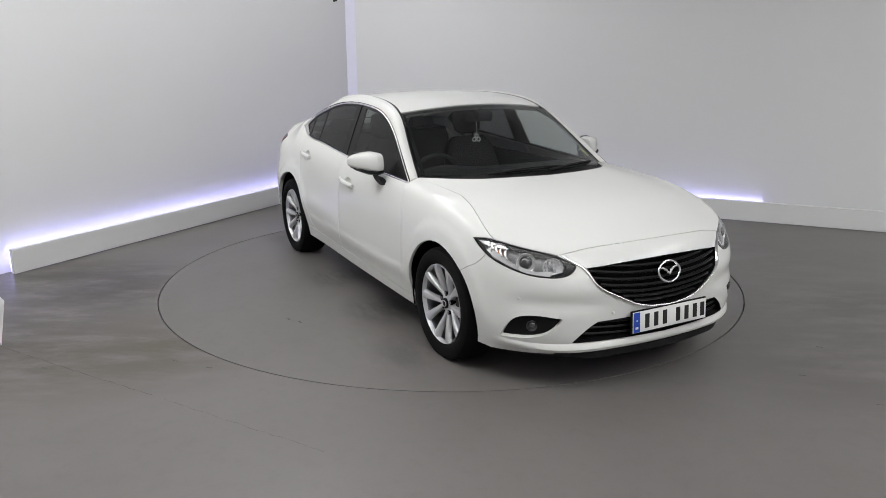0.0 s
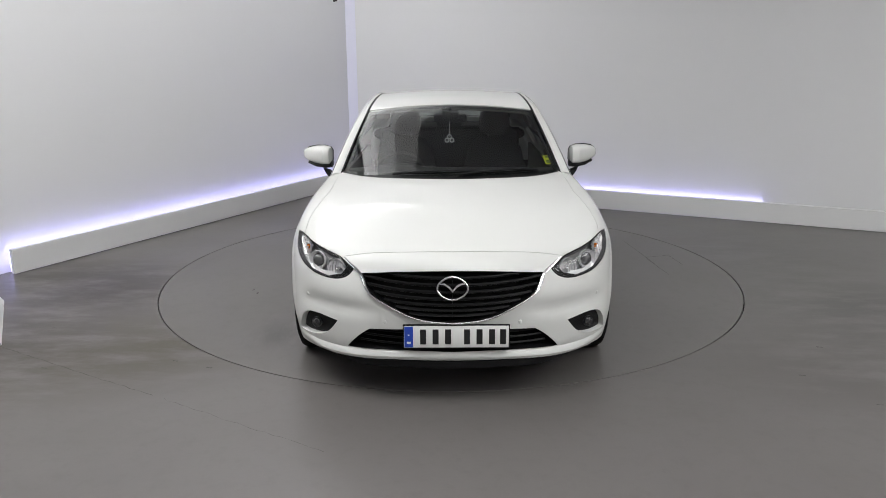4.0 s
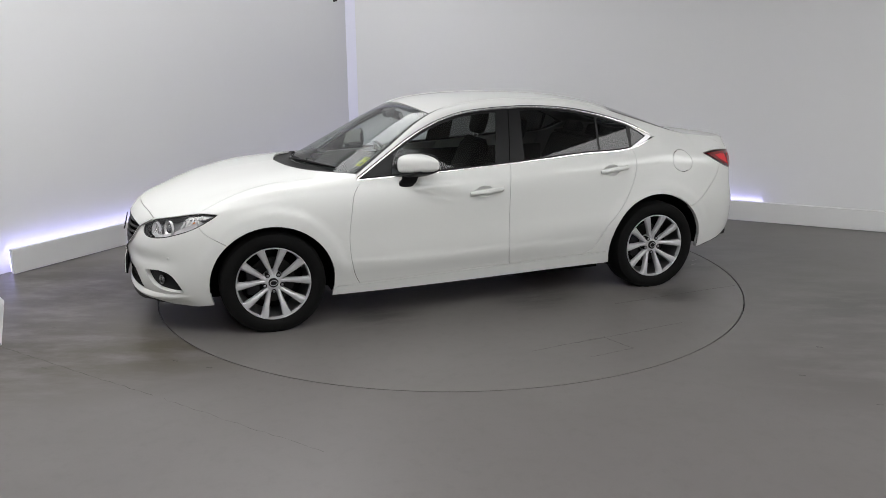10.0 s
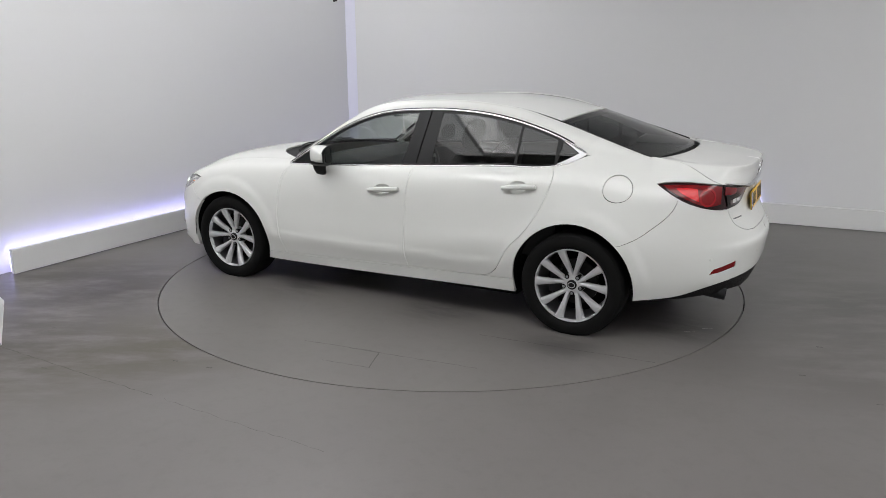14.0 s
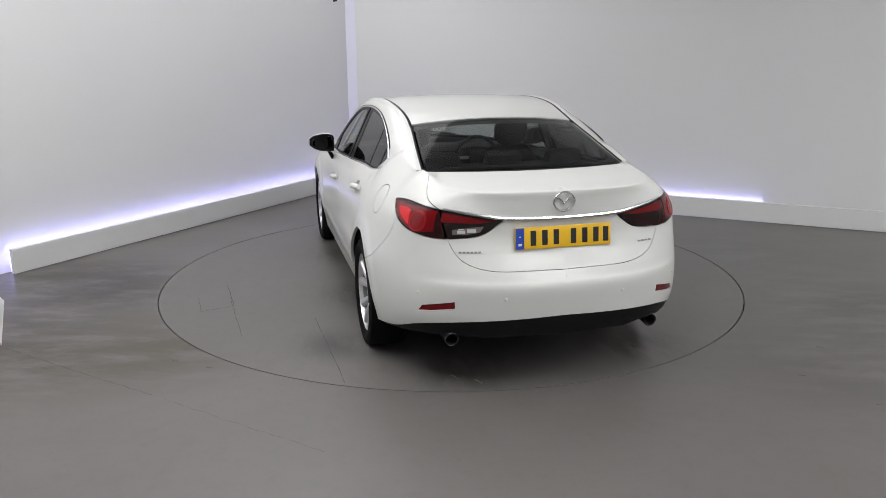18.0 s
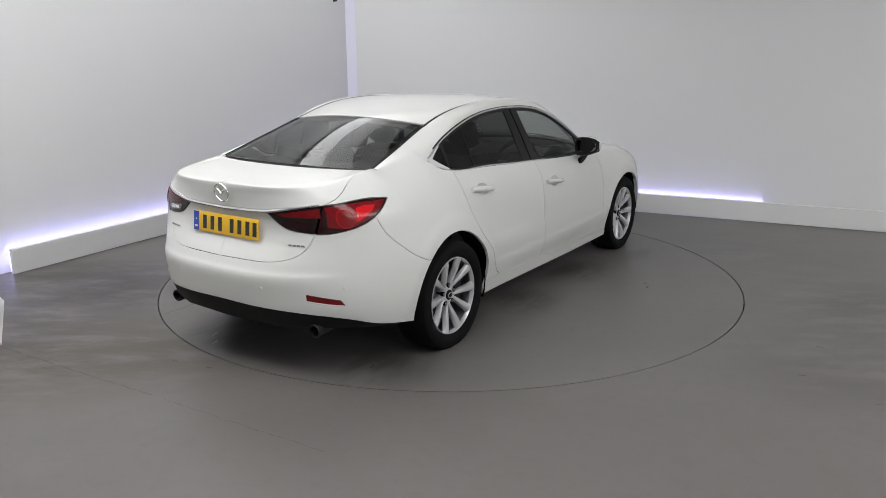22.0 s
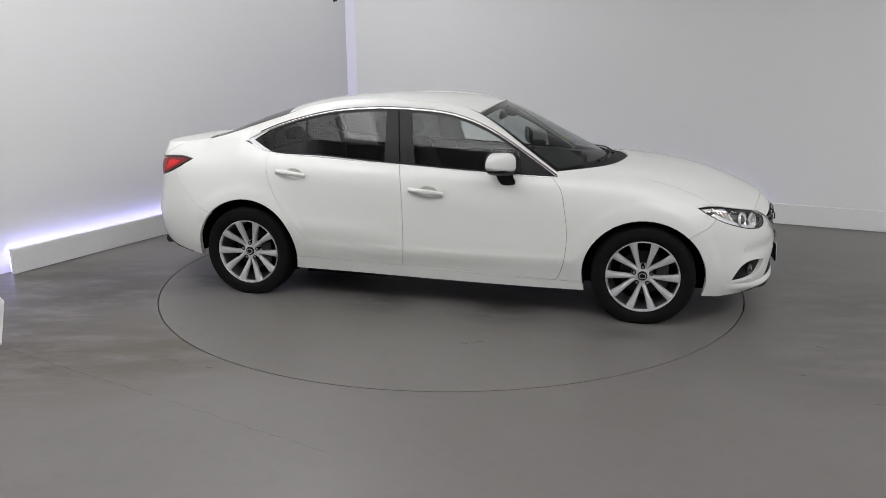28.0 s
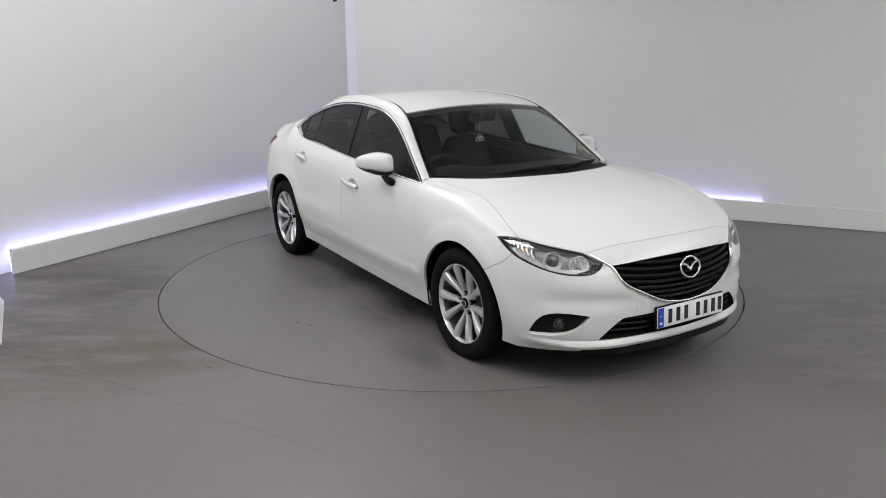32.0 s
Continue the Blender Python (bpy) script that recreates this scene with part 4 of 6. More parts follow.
# side frame strip from windscreen edge over the doors to the rear screen's foot
FRAME_X = [0.84, 0.57, 0.30, -0.01, -0.42, -0.82, -1.14, -1.43, -1.82]


def frame_low(q):
    x = np.interp(q, Q, FRAME_X)
    z = dlo_top(np.maximum(x, -1.445))
    a = np.stack([x, side_y(x, z), z], 1)
    s = np.interp(-x, [1.43, 1.82], [4.33, 4.72])
    b = body(np.stack([s, np.full(len(s), V_BELT)], 1))
    w = np.clip((-x - 1.40) / 0.08, 0, 1)[:, None]
    return a * (1 - w) + b * w


def frame_strip(qr):
    qr = np.asarray(qr, float).reshape(-1, 2)
    W, r = spline_basis(Q, qr[:, 0]), qr[:, 1:]
    a = np.stack([W @ np.array(EDX), W @ np.array(EDY), W @ np.array(EDZ)], 1)
    b = frame_low(qr[:, 0])
    bulge = np.clip(0.35 * np.linalg.norm(b - a, axis=1), 0, np.interp(qr[:, 0], [0, 5.6, 6.4, 8], [0.019, 0.019, 0.012, 0.012]))[:, None]
    lip = 0.010 * np.exp(-((r - 0.15) / 0.09) ** 2) * (np.clip((qr[:, :1] - 1.6) / 0.8, 0, 1) * np.clip((6.4 - qr[:, :1]) / 0.8, 0, 1)) * np.clip(r / 0.06, 0, 1)
    return a + (b - a) * r + 4 * r * (1 - r) * bulge * np.array([[0, 0.62, 0.78]]) + lip * np.array([[0, 0.1, 1.0]])


# the rear pillar flows into the quarter panel: both share one normal along their joint
JQ = np.linspace(6.2, 8.0, 40)
JS = np.interp(-np.interp(JQ, Q, FRAME_X), [1.43, 1.82], [4.33, 4.72])
JN = surf_normal(frame_strip, np.stack([JQ, np.full(40, 0.93)], 1), -1) + surf_normal(body, np.stack([JS, np.full(40, 0.93)], 1), 1)
JN /= np.linalg.norm(JN, axis=1)[:, None]


def bend_frame(uv, N):
    w = (ease(0.3, 1.0, uv[:, 1]) * ease(6.6, 7.0, uv[:, 0]))[:, None]
    M = N * (1 - w) + w * np.stack([np.interp(uv[:, 0], JQ, JN[:, k]) for k in range(3)], 1)
    return M / np.linalg.norm(M, axis=1)[:, None]


def bend_quarter(uv, N):
    w = (ease(0.80, 0.95, uv[:, 1]) * ease(4.28, 4.36, uv[:, 0]) * (1 - ease(4.72, 4.80, uv[:, 0])))[:, None]
    M = N * (1 - w) + w * np.stack([np.interp(uv[:, 0], JS[JS > 4.33], JN[JS > 4.33, k]) for k in range(3)], 1)
    return M / np.linalg.norm(M, axis=1)[:, None]


both("side_frame", frame_strip, rect(0.0, 7.98, 0.0, 1.0, 120), PAINT, car, res=0.065, gap=0, depth=0.012, flip=-1, bend=bend_frame)
on_joint = lambda p: (np.abs(p[:, 1] - 0.95) < 0.002) & (p[:, 0] > 4.32)
panel_object("rear_quarter", panel_data(body, QUARTER, [FLAP], keep_edge=on_joint, bend=bend_quarter), PAINT, car)
panel_object("rear_quarter", panel_data(body, QUARTER, keep_edge=on_joint, bend=bend_quarter), PAINT, car, mirror=True)

# side windows
gside = lambda xz: np.stack([np.asarray(xz)[:, 0], side_y(np.asarray(xz)[:, 0], np.asarray(xz)[:, 1]), np.asarray(xz)[:, 1]], 1)
xs = np.linspace(0.82, -1.44, 60)
DLO = [(x, float(belt_z(x)[0])) for x in xs] + [(x, float(dlo_top(x)[0])) for x in xs[::-1]]


def window(x_front_low, x_front_top, x_rear_low, x_rear_top, m=0.016, lo=0.012):
    """A pane outline between two leaning edges, inside the window line."""
    low = [(x, float(belt_z(x)[0]) + lo) for x in np.linspace(x_front_low, x_rear_low, 24)]
    top = [(x, max(float(dlo_top(x)[0]) - m, float(belt_z(x)[0]) + lo + 0.006)) for x in np.linspace(x_rear_top, x_front_top, 24)]
    return tidy(low + top)


WIN_F = window(0.60, 0.575, -0.145, -0.205)
WIN_R = window(-0.365, -0.389, -0.968, -0.978)
WIN_D = window(-0.984, -0.994, -1.235, -1.235)
WIN_Q = tidy([(-1.252, 1.067), (-1.31, 1.092), (-1.382, 1.131), (-1.33, 1.165), (-1.272, 1.196)])
both("window_frame", gside, DLO, BLACK_GLOSS, car, "gloss black window surround", holes=[WIN_F, WIN_R, WIN_D, WIN_Q], gap=0, res=0.05, depth=0.01, offset=-0.006, flip=-1)
both("front_side_window", gside, WIN_F, GLASS_SIDE, car, "clear side window", gap=0, res=0.06, depth=0.004, offset=-0.008, flip=-1)
both("rear_side_window", gside, WIN_R, GLASS_DARK, car, "dark privacy side window", gap=0, res=0.06, depth=0.004, offset=-0.008, flip=-1)
both("fixed_door_window", gside, WIN_D, GLASS_DARK, car, "dark fixed pane in the rear door", gap=0, res=0.06, depth=0.004, offset=-0.008, flip=-1)
both("quarter_window", gside, WIN_Q, GLASS_DARK, car, "dark privacy quarter window", gap=0, res=0.06, depth=0.004, offset=-0.008, flip=-1)


pair_line = lambda x0, z0, x1, z1, o: [Vector((x0 + (x1 - x0) * t, float(side_y(x0 + (x1 - x0) * t, z0 + (z1 - z0) * t)) + o, z0 + (z1 - z0) * t)) for t in np.linspace(0, 1, 14)]
for s in (1, -1):
    part("pillar_joint", sweep_bm([Vector((p.x, p.y * s, p.z)) for p in pair_line(-0.252, 0.998, -0.30, 1.352, -0.0045)], 0.0035, 6), SHELL, car, "dark joint between the doors")

# ---------------------------------------------------------------- wheels
def wheel_parts(parent, sgn, phase):
    """Tyre, rim, spokes, hub and brake of one wheel; its outer face looks along +y times sgn."""
    S = sgn
    o = 0.905
    prof = [(0.222, o - 0.222), (0.235, o - 0.226), (0.30, o - 0.232), (0.322, o - 0.222), (0.333, o - 0.195), (0.336, o - 0.11), (0.333, o - 0.030), (0.322, o - 0.008),
            (0.298, o + 0.003), (0.266, o + 0.001), (0.246, o - 0.010), (0.237, o - 0.022)]
    prof = [(r, (h - 0.79) * S) for r, h in prof]
    bm = lathe_bm(prof, 112)
    for p in bm.verts:
        if p.co.z < -0.318:                 # the tread flattens on the ground
            p.co.z = -0.3185
    part("tyre", bm, RUBBER, parent, "black tyre")
    rim = [(0.238, 0.883), (0.2365, 0.892), (0.2325, 0.893), (0.2285, 0.885), (0.2250, 0.868), (0.216, 0.80), (0.207, 0.70)]
    part("rim", lathe_bm([(r, (h - 0.79) * S) for r, h in rim[:5]], 72), SILVER, parent, "silver alloy rim")
    part("rim_barrel", lathe_bm([(r, (h - 0.79) * S) for r, h in rim[4:]], 48), BARREL, parent, "dark inside of the rim")
    part("brake_disc", lathe_bm([(0.0, -0.012 * S), (0.148, -0.012 * S), (0.148, -0.032 * S), (0.0, -0.032 * S)], 48), DISC_METAL, parent)
    bm = box_bm(0.085, -0.05, -0.08, 0.165, 0.03, 0.08, 0.012)
    part("brake_caliper", bm, DARK_METAL, parent)
    part("wheel_back", lathe_bm([(0.0, -0.07 * S), (0.205, -0.07 * S)], 40), SHELL, parent)
    for k in range(5):
        for e in (1, -1):
            c = radians(phase + 72 * k)
            m = Matrix.Rotation(-c, 4, "Y")
            rings = []
            # along the spoke: radius, half width, face height, depth; the pairs lean apart from a shared root
            for r, w, y, dp in ((0.040, 0.0125, 0.062, 0.03), (0.075, 0.0125, 0.066, 0.032), (0.105, 0.0140, 0.075, 0.034), (0.150, 0.0175, 0.088, 0.032), (0.200, 0.0230, 0.098, 0.028), (0.2330, 0.0280, 0.0995, 0.024)):
                q = 0.0055 + (r - 0.05) * 0.365
                ca = math.sqrt(max(r * r - q * q, 0.0))
                ring = [(-w, y - dp), (-w * 0.97, y - 0.012), (-w * 0.72, y - 0.0035), (-w * 0.2, y), (w * 0.2, y), (w * 0.72, y - 0.0035), (w * 0.97, y - 0.012), (w, y - dp)]
                rings.append([m @ Vector((ca - t * 0.34 * e, h * S, e * q + t)) for t, h in ring])
            part("spoke", loft_bm(rings), SILVER, parent)
    part("hub", lathe_bm([(0.0, 0.066 * S), (0.050, 0.064 * S), (0.066, 0.056 * S), (0.072, 0.04 * S), (0.072, 0.0)], 40), SILVER, parent)
    part("hub_cap", lathe_bm([(0.0, 0.077 * S), (0.022, 0.076 * S), (0.031, 0.072 * S), (0.032, 0.06 * S)], 28), BLACK_GLOSS, parent, "dark hub cap")
    ring = [(0.022 * math.cos(2 * math.pi * k / 24), 0.0775 * S, 0.017 * math.sin(2 * math.pi * k / 24)) for k in range(24)]
    part("cap_emblem", sweep_bm(ring, 0.0022, 6, closed=True, up=(0, 1, 0)), SILVER, parent, "plain silver oval on the cap")
    for k in range(5):
        a = radians(phase + 36 + 72 * k)
        # flat black disc: the shade of a nut recess put into its colour
        bm = lathe_bm([(0.0, 0.0662 * S), (0.0145, 0.0662 * S), (0.0155, 0.02 * S)], 18)
        bmesh.ops.translate(bm, verts=bm.verts, vec=(0.058 * math.cos(a), 0, 0.058 * math.sin(a)))
        part("nut_pocket_shade", bm, SHELL, parent, "black disc toned as a shaded nut recess")
        bm = lathe_bm([(0.0, 0.0715 * S), (0.0070, 0.0715 * S), (0.0100, 0.0685 * S), (0.0100, 0.06 * S)], 6)
        bmesh.ops.translate(bm, verts=bm.verts, vec=(0.058 * math.cos(a), 0, 0.058 * math.sin(a)))
        part("wheel_nut", bm, BARREL, parent)


for sx in (1.415, -1.415):
    for sg in (1, -1):
        w = empty("wheel", car)
        w.location = (sx, 0.79 * sg, 0.3195)
        wheel_parts(w, sg, {(True, 1): 90, (False, 1): 90, (True, -1): 54, (False, -1): 54}[sx > 0, sg])
        liner = []
        for k in range(25):
            a = radians((-4 if sx > 0 else -18) + 202 * k / 24)
            liner.append([(sx + r * math.cos(a), y * sg, 0.328 + r * math.sin(a)) for r, y in ((0.388, 0.885), (0.405, 0.84), (0.405, 0.60), (0.0, 0.60))])
        part("wheel_arch_liner", loft_bm(liner, cap=False, closed=False), SHELL, car)

# dark structure inside the skin
part("underbody", box_bm(-1.0, -0.76, 0.165, 1.0, 0.76, 0.32), SHELL, car, smooth=False)
part("engine_tray", box_bm(1.002, -0.57, 0.175, 2.08, 0.57, 0.40), SHELL, car, smooth=False)
part("rear_tray", box_bm(-2.02, -0.57, 0.255, -1.002, 0.57, 0.45), SHELL, car, smooth=False)
part("cabin_floor", box_bm(-0.98, -0.78, 0.322, 0.97, 0.78, 0.38), SHELL, car, smooth=False)
part("engine_cover", box_bm(0.95, -0.58, 0.46, 1.90, 0.58, 0.74), SHELL, car, smooth=False)
part("boot_liner", box_bm(-2.20, -0.56, 0.46, -1.45, 0.56, 0.90), SHELL, car, smooth=False)


# ---------------------------------------------------------------- fittings of the car
def body_frame(uv, off=0.0, surf=body, flip=1):
    """A pose on a surface: x along it to the rear, y up it, z out of it."""
    uv = np.array([uv], float)
    P = surf(uv)[0]
    T = surf(uv + [[1e-3, 0]])[0] - P
    B = surf(uv + [[0, 1e-3]])[0] - P
    N = np.cross(T, B) * flip
    N /= np.linalg.norm(N)
    T = T / np.linalg.norm(T)
    B = np.cross(N, T)
    m = Matrix.Identity(4)
    for i in range(3):
        m[i][0], m[i][1], m[i][2], m[i][3] = T[i], B[i], N[i], P[i] + N[i] * off
    return m


def mirrored(bm):
    for v in bm.verts:
        v.co.y = -v.co.y
    bmesh.ops.reverse_faces(bm, faces=bm.faces)
    return bm


def pair(name, make, material, parent=None, label="", smooth=True):
    """The same fitting on the left and on the right."""
    out = []
    for k in range(2):
        bm = make()
        if k:
            mirrored(bm)
        p = parent[k] if isinstance(parent, (tuple, list)) else (parent or car)
        out.append(part(name, bm, material, p, label, smooth))
    return out


def along(pts, off=0.0, surf=body, flip=1):
    out = []
    for uv in pts:
        m = body_frame(uv, off, surf, flip)
        out.append(m.translation.copy())
    return out


def edge_wall(poly, d0, d1, surf=body):
    bm = bmesh.new()
    a = [bm.verts.new(p) for p in along(poly, -d0, surf)]
    b = [bm.verts.new(p) for p in along(poly, -d1, surf)]
    n = len(a)
    for i in range(n):
        bm.faces.new((a[i], a[(i + 1) % n], b[(i + 1) % n], b[i]))
    return bm


def disc_bm(m, r, h, n=20, ry=None, bevel=0.25):
    """A low round button whose face looks along the pose's z."""
    prof = [(0.0, h), (r * (1 - bevel), h), (r, h * 0.4), (r, -0.004)]
    bm = lathe_bm(prof, n, "z")
    for v in bm.verts:
        v.co.y *= (ry or r) / r
        v.co = m @ v.co
    return bm


# grille
def s_edge(v):
    up = [p for p in GRILLE]
    best = 0.0
    for a, b in zip(up, up[1:]):
        if (a[1] - v) * (b[1] - v) <= 0 and a[1] != b[1]:
            best = max(best, a[0] + (b[0] - a[0]) * (v - a[1]) / (b[1] - a[1]))
    return best


g_poly = tidy(GRILLE + dense0(.843, .523))
back = panel_data(body, closed_half(g_poly, 0.0), gap=0.0005, offset=-0.05, depth=0.0)
flipN = [None if n is None else np.array(n) * [1, -1, 1] for n in back[2]]
panel_object("grille_back", back, SHELL, car, "black grille recess", more=[(np.array(back[0]) * [1, -1, 1], [f[::-1] for f in back[1]], flipN)])
GRILLE_BAR = mat("grille_bar_plastic", (0.005, 0.005, 0.0055), 0.4, spec=0.22, noise_amt=0.2, noise_scale=40)
for v in (0.562, 0.600, 0.640, 0.682, 0.724, 0.766, 0.806):
    e = s_edge(v) + 0.004
    pts = along([(e * (i / 12 - 1), v + 0.02 * (abs(i / 12 - 1) ** 2) * (e / 0.49)) for i in range(25)], -0.016)
    part("grille_bar", sweep_bm(pts, 0.0085, 8, 1.0, up=(0, 0, 1)), GRILLE_BAR, car)


def grille_wall():
    return edge_wall(tidy(rv(GRILLE)), -0.001, 0.052)


pair("grille_edge", grille_wall, BLACK_GLOSS)
gt = smooth_poly([(.606, .868), (.560, .832), (.503, .795), (.440, .708), (.328, .626), (.197, .549), (.05, .519), (0, .517)], False, 0.02)
pair("grille_trim", lambda: sweep_bm(along(gt, 0.004), [min(0.0045 + 0.0012 * i, 0.0098) for i in range(len(gt))], 8, 0.6), CHROME, label="chrome wing below the grille")


def emblem(name, m, rx, ry, parent, label):
    """A plain oval ring with a shallow wing shape across it."""
    ring = [m @ Vector((rx * math.cos(2 * math.pi * k / 40), ry * math.sin(2 * math.pi * k / 40) * (1 - 0.08 * math.cos(4 * math.pi * k / 40)), 0.004)) for k in range(40)]
    up = (m.to_3x3() @ Vector((0, 0, 1)))
    bm = sweep_bm(ring, rx * 0.080, 8, 0.8, closed=True, up=up)
    wing = [(-0.86, 0.42), (-0.55, 0.40), (-0.25, 0.15), (0, -0.28), (0.25, 0.15), (0.55, 0.40), (0.86, 0.42)]
    sweep_bm([m @ Vector((a * rx, b * ry, 0.003)) for a, b in wing], [rx * 0.05, rx * 0.085, rx * 0.095, rx * 0.10, rx * 0.095, rx * 0.085, rx * 0.05], 8, 0.7, bm=bm, up=up)
    return part(name, bm, CHROME, parent, label)


emblem("front_emblem", body_frame((0.0, .748), 0.004), 0.075, 0.052, car, "oval chrome emblem")

# lower intake
i_poly = tidy(INTAKE + dense0(.468, .318))
back = panel_data(body, closed_half(i_poly, 0.0), gap=0.0005, offset=-0.045, depth=0.0)
flipN = [None if n is None else np.array(n) * [1, -1, 1] for n in back[2]]
panel_object("intake_back", back, SHELL, car, "black intake recess", more=[(np.array(back[0]) * [1, -1, 1], [f[::-1] for f in back[1]], flipN)])
pair("intake_edge", lambda: edge_wall(tidy(rv(INTAKE)), -0.001, 0.047), BLACK_PLASTIC)
for v in (0.36, 0.40, 0.435):
    e = 0.50 - (v - 0.33) * 0.55
    part("intake_bar", sweep_bm(along([(e * (i / 8 - 1), v) for i in range(17)], -0.022), 0.006, 6), GRILLE_BAR, car)

# fog lamps
both("fog_bezel", body, FOG, BLACK_PLASTIC, car, "black fog lamp surround", gap=0.0, offset=-0.028, depth=0.0, res=0.02)
fog_m = body_frame((0.755, .398), -0.010)


def bowl(m, r, d, n=32):
    bm = lathe_bm([(0.0, -d), (r * 0.5, -d * 0.8), (r * 0.85, -d * 0.35), (r, 0.0), (r * 1.08, 0.003), (r * 1.1, -d * 0.4)], n, "z")
    for v in bm.verts:
        v.co = m @ v.co
    return bm


def dome(m, r, h, n=28):
    bm = lathe_bm([(0.0, h)] + [(r * math.sin(radians(a)), h * math.cos(radians(a))) for a in (15, 30, 45, 60, 75, 90)], n, "z")
    for v in bm.verts:
        v.co = m @ v.co
    return bm


def aim(m, d):
    """The same place, facing along d."""
    z = Vector(d).normalized()
    q = z.to_track_quat("Z", "Y").to_matrix().to_4x4()
    return Matrix.Translation(m.translation) @ q


fog_aim = aim(fog_m, (0.93, 0.35, 0.0))
fogs = pair("fog_lamp", lambda: bowl(fog_aim, 0.026, 0.02), LAMP_GREY, label="round fog lamp")
FOG_GLASS = mat("fog_glass", (0.03, 0.03, 0.032), 0.08, coat=1.0, noise_amt=0.2)
pair("fog_lens", lambda: dome(fog_aim, 0.022, 0.010), FOG_GLASS, fogs, "grey glass fog lens")

# headlamps
HEAD = tidy(list(head_top) + list(head_low[1:]))
heads = []
LAMP_SILVER = mat("lamp_silver", (0.24, 0.24, 0.245), 0.38, 0.3, noise_amt=0.3, noise_scale=45)
d = panel_data(body, HEAD, gap=0.002, offset=-0.060, depth=0.0, res=0.03)
for k in range(2):
    heads.append(panel_object("headlamp", d, LAMP_SILVER, car, "clear headlamp with chrome reflectors", mirror=bool(k)))
d = panel_data(body, HEAD, gap=0.0035, offset=0.0005, depth=0.006, res=0.03)
for k in range(2):
    ob = panel_object("lens", d, LENS, heads[k], "clear plastic lens", mirror=bool(k))
    ob.visible_shadow = False
pair("lamp_wall", lambda: edge_wall(HEAD, 0.006, 0.062), LAMP_GREY, heads)
pair("lamp_rim", lambda: sweep_bm(along(inset(HEAD, 0.004), -0.006), [0.0030 + 0.004 * float(np.clip((0.72 - p[0]) / 0.12, 0, 1)) * float(p[1] < 0.80) for p in HEAD], 6, closed=True), BLACK_GLOSS, heads, "thin black lamp edge")
h_in, h_mid, h_out = (aim(body_frame(u, -0.030), dd) for u, dd in (((0.662, .788), (0.9, 0.42, 0.08)), ((0.80, .800), (0.88, 0.45, 0.12)), ((0.965, .826), (0.6, 0.78, 0.2))))
pair("main_beam", lambda: bowl(h_in, 0.050, 0.035, 11), REFLECTOR, heads, "chrome main beam reflector", smooth=False)
pair("main_bulb", lambda: dome(h_in @ Matrix.Translation((0, 0, -0.02)), 0.010, 0.024), CHROME, heads)
pair("projector_ring", lambda: bowl(h_mid @ Matrix.Translation((0, 0, 0.012)), 0.046, 0.03), REFLECTOR, heads, "chrome ring round the projector")
PROJ = mat("projector_glass", (0.06, 0.06, 0.064), 0.05, coat=1.0, noise_amt=0.1)
pair("projector", lambda: dome(h_mid @ Matrix.Translation((0, 0, -0.006)), 0.035, 0.028), PROJ, heads, "dark glass projector lens")
pair("side_reflector", lambda: bowl(h_out, 0.042, 0.03, 9), REFLECTOR, heads, "chrome indicator reflector", smooth=False)
pair("indicator_bulb", lambda: dome(h_out @ Matrix.Translation((0, 0, -0.016)), 0.012, 0.024), AMBER, heads, "amber indicator bulb")
TIP = tidy([(.548, .812), (.605, .860), (.630, .862), (.592, .812), (.612, .768), (.68, .738), (.676, .728), (.611, .744), (.567, .776)])
d = panel_data(body, TIP, gap=0, offset=-0.008, depth=0.02, res=0.02)
for k in range(2):
    panel_object("lamp_tip", d, BLACK_GLOSS, heads[k], "dark inner end of the lamp", mirror=bool(k))
for j in range(5):
    s0 = 0.905 + 0.030 * j
    pair("lamp_rib", lambda: sweep_bm(along([(s0, .785 + 0.013 * j), (s0 + 0.012, .815 + 0.011 * j), (s0 + 0.01, .845 + 0.007 * j)], -0.014), 0.0065, 6), REFLECTOR, heads, "bright lamp rib")
for j in range(4):
    s0 = 0.660 + 0.020 * j
    pair("lamp_rib", lambda: sweep_bm(along([(s0, .765), (s0 + 0.006, .80), (s0 + 0.004, .835)], -0.020 - 0.003 * j), 0.0026, 6), LAMP_SILVER, heads, "bright lamp rib")
LOWCH = tidy(smooth_poly([(.60, .755), (.68, .732), (.80, .726), (.91, .745), (1.0, .775), (1.05, .805), (1.02, .835), (.93, .80), (.85, .762), (.75, .75), (.68, .765)], True, 0.02))
d = panel_data(body, LOWCH, gap=0, offset=-0.026, depth=0.02, res=0.025)
for k in range(2):
    panel_object("chrome_shelf", d, REFLECTOR, heads[k], "chrome lower lamp shelf", mirror=bool(k))
UPCH = tidy(smooth_poly([(1.12, .845), (1.05, .872), (.95, .886), (.90, .872), (.98, .856), (1.06, .838)], True, 0.02))
d = panel_data(body, UPCH, gap=0, offset=-0.022, depth=0.02, res=0.025)
for k in range(2):
    panel_object("chrome_brow", d, REFLECTOR, heads[k], "chrome upper lamp brow", mirror=bool(k))

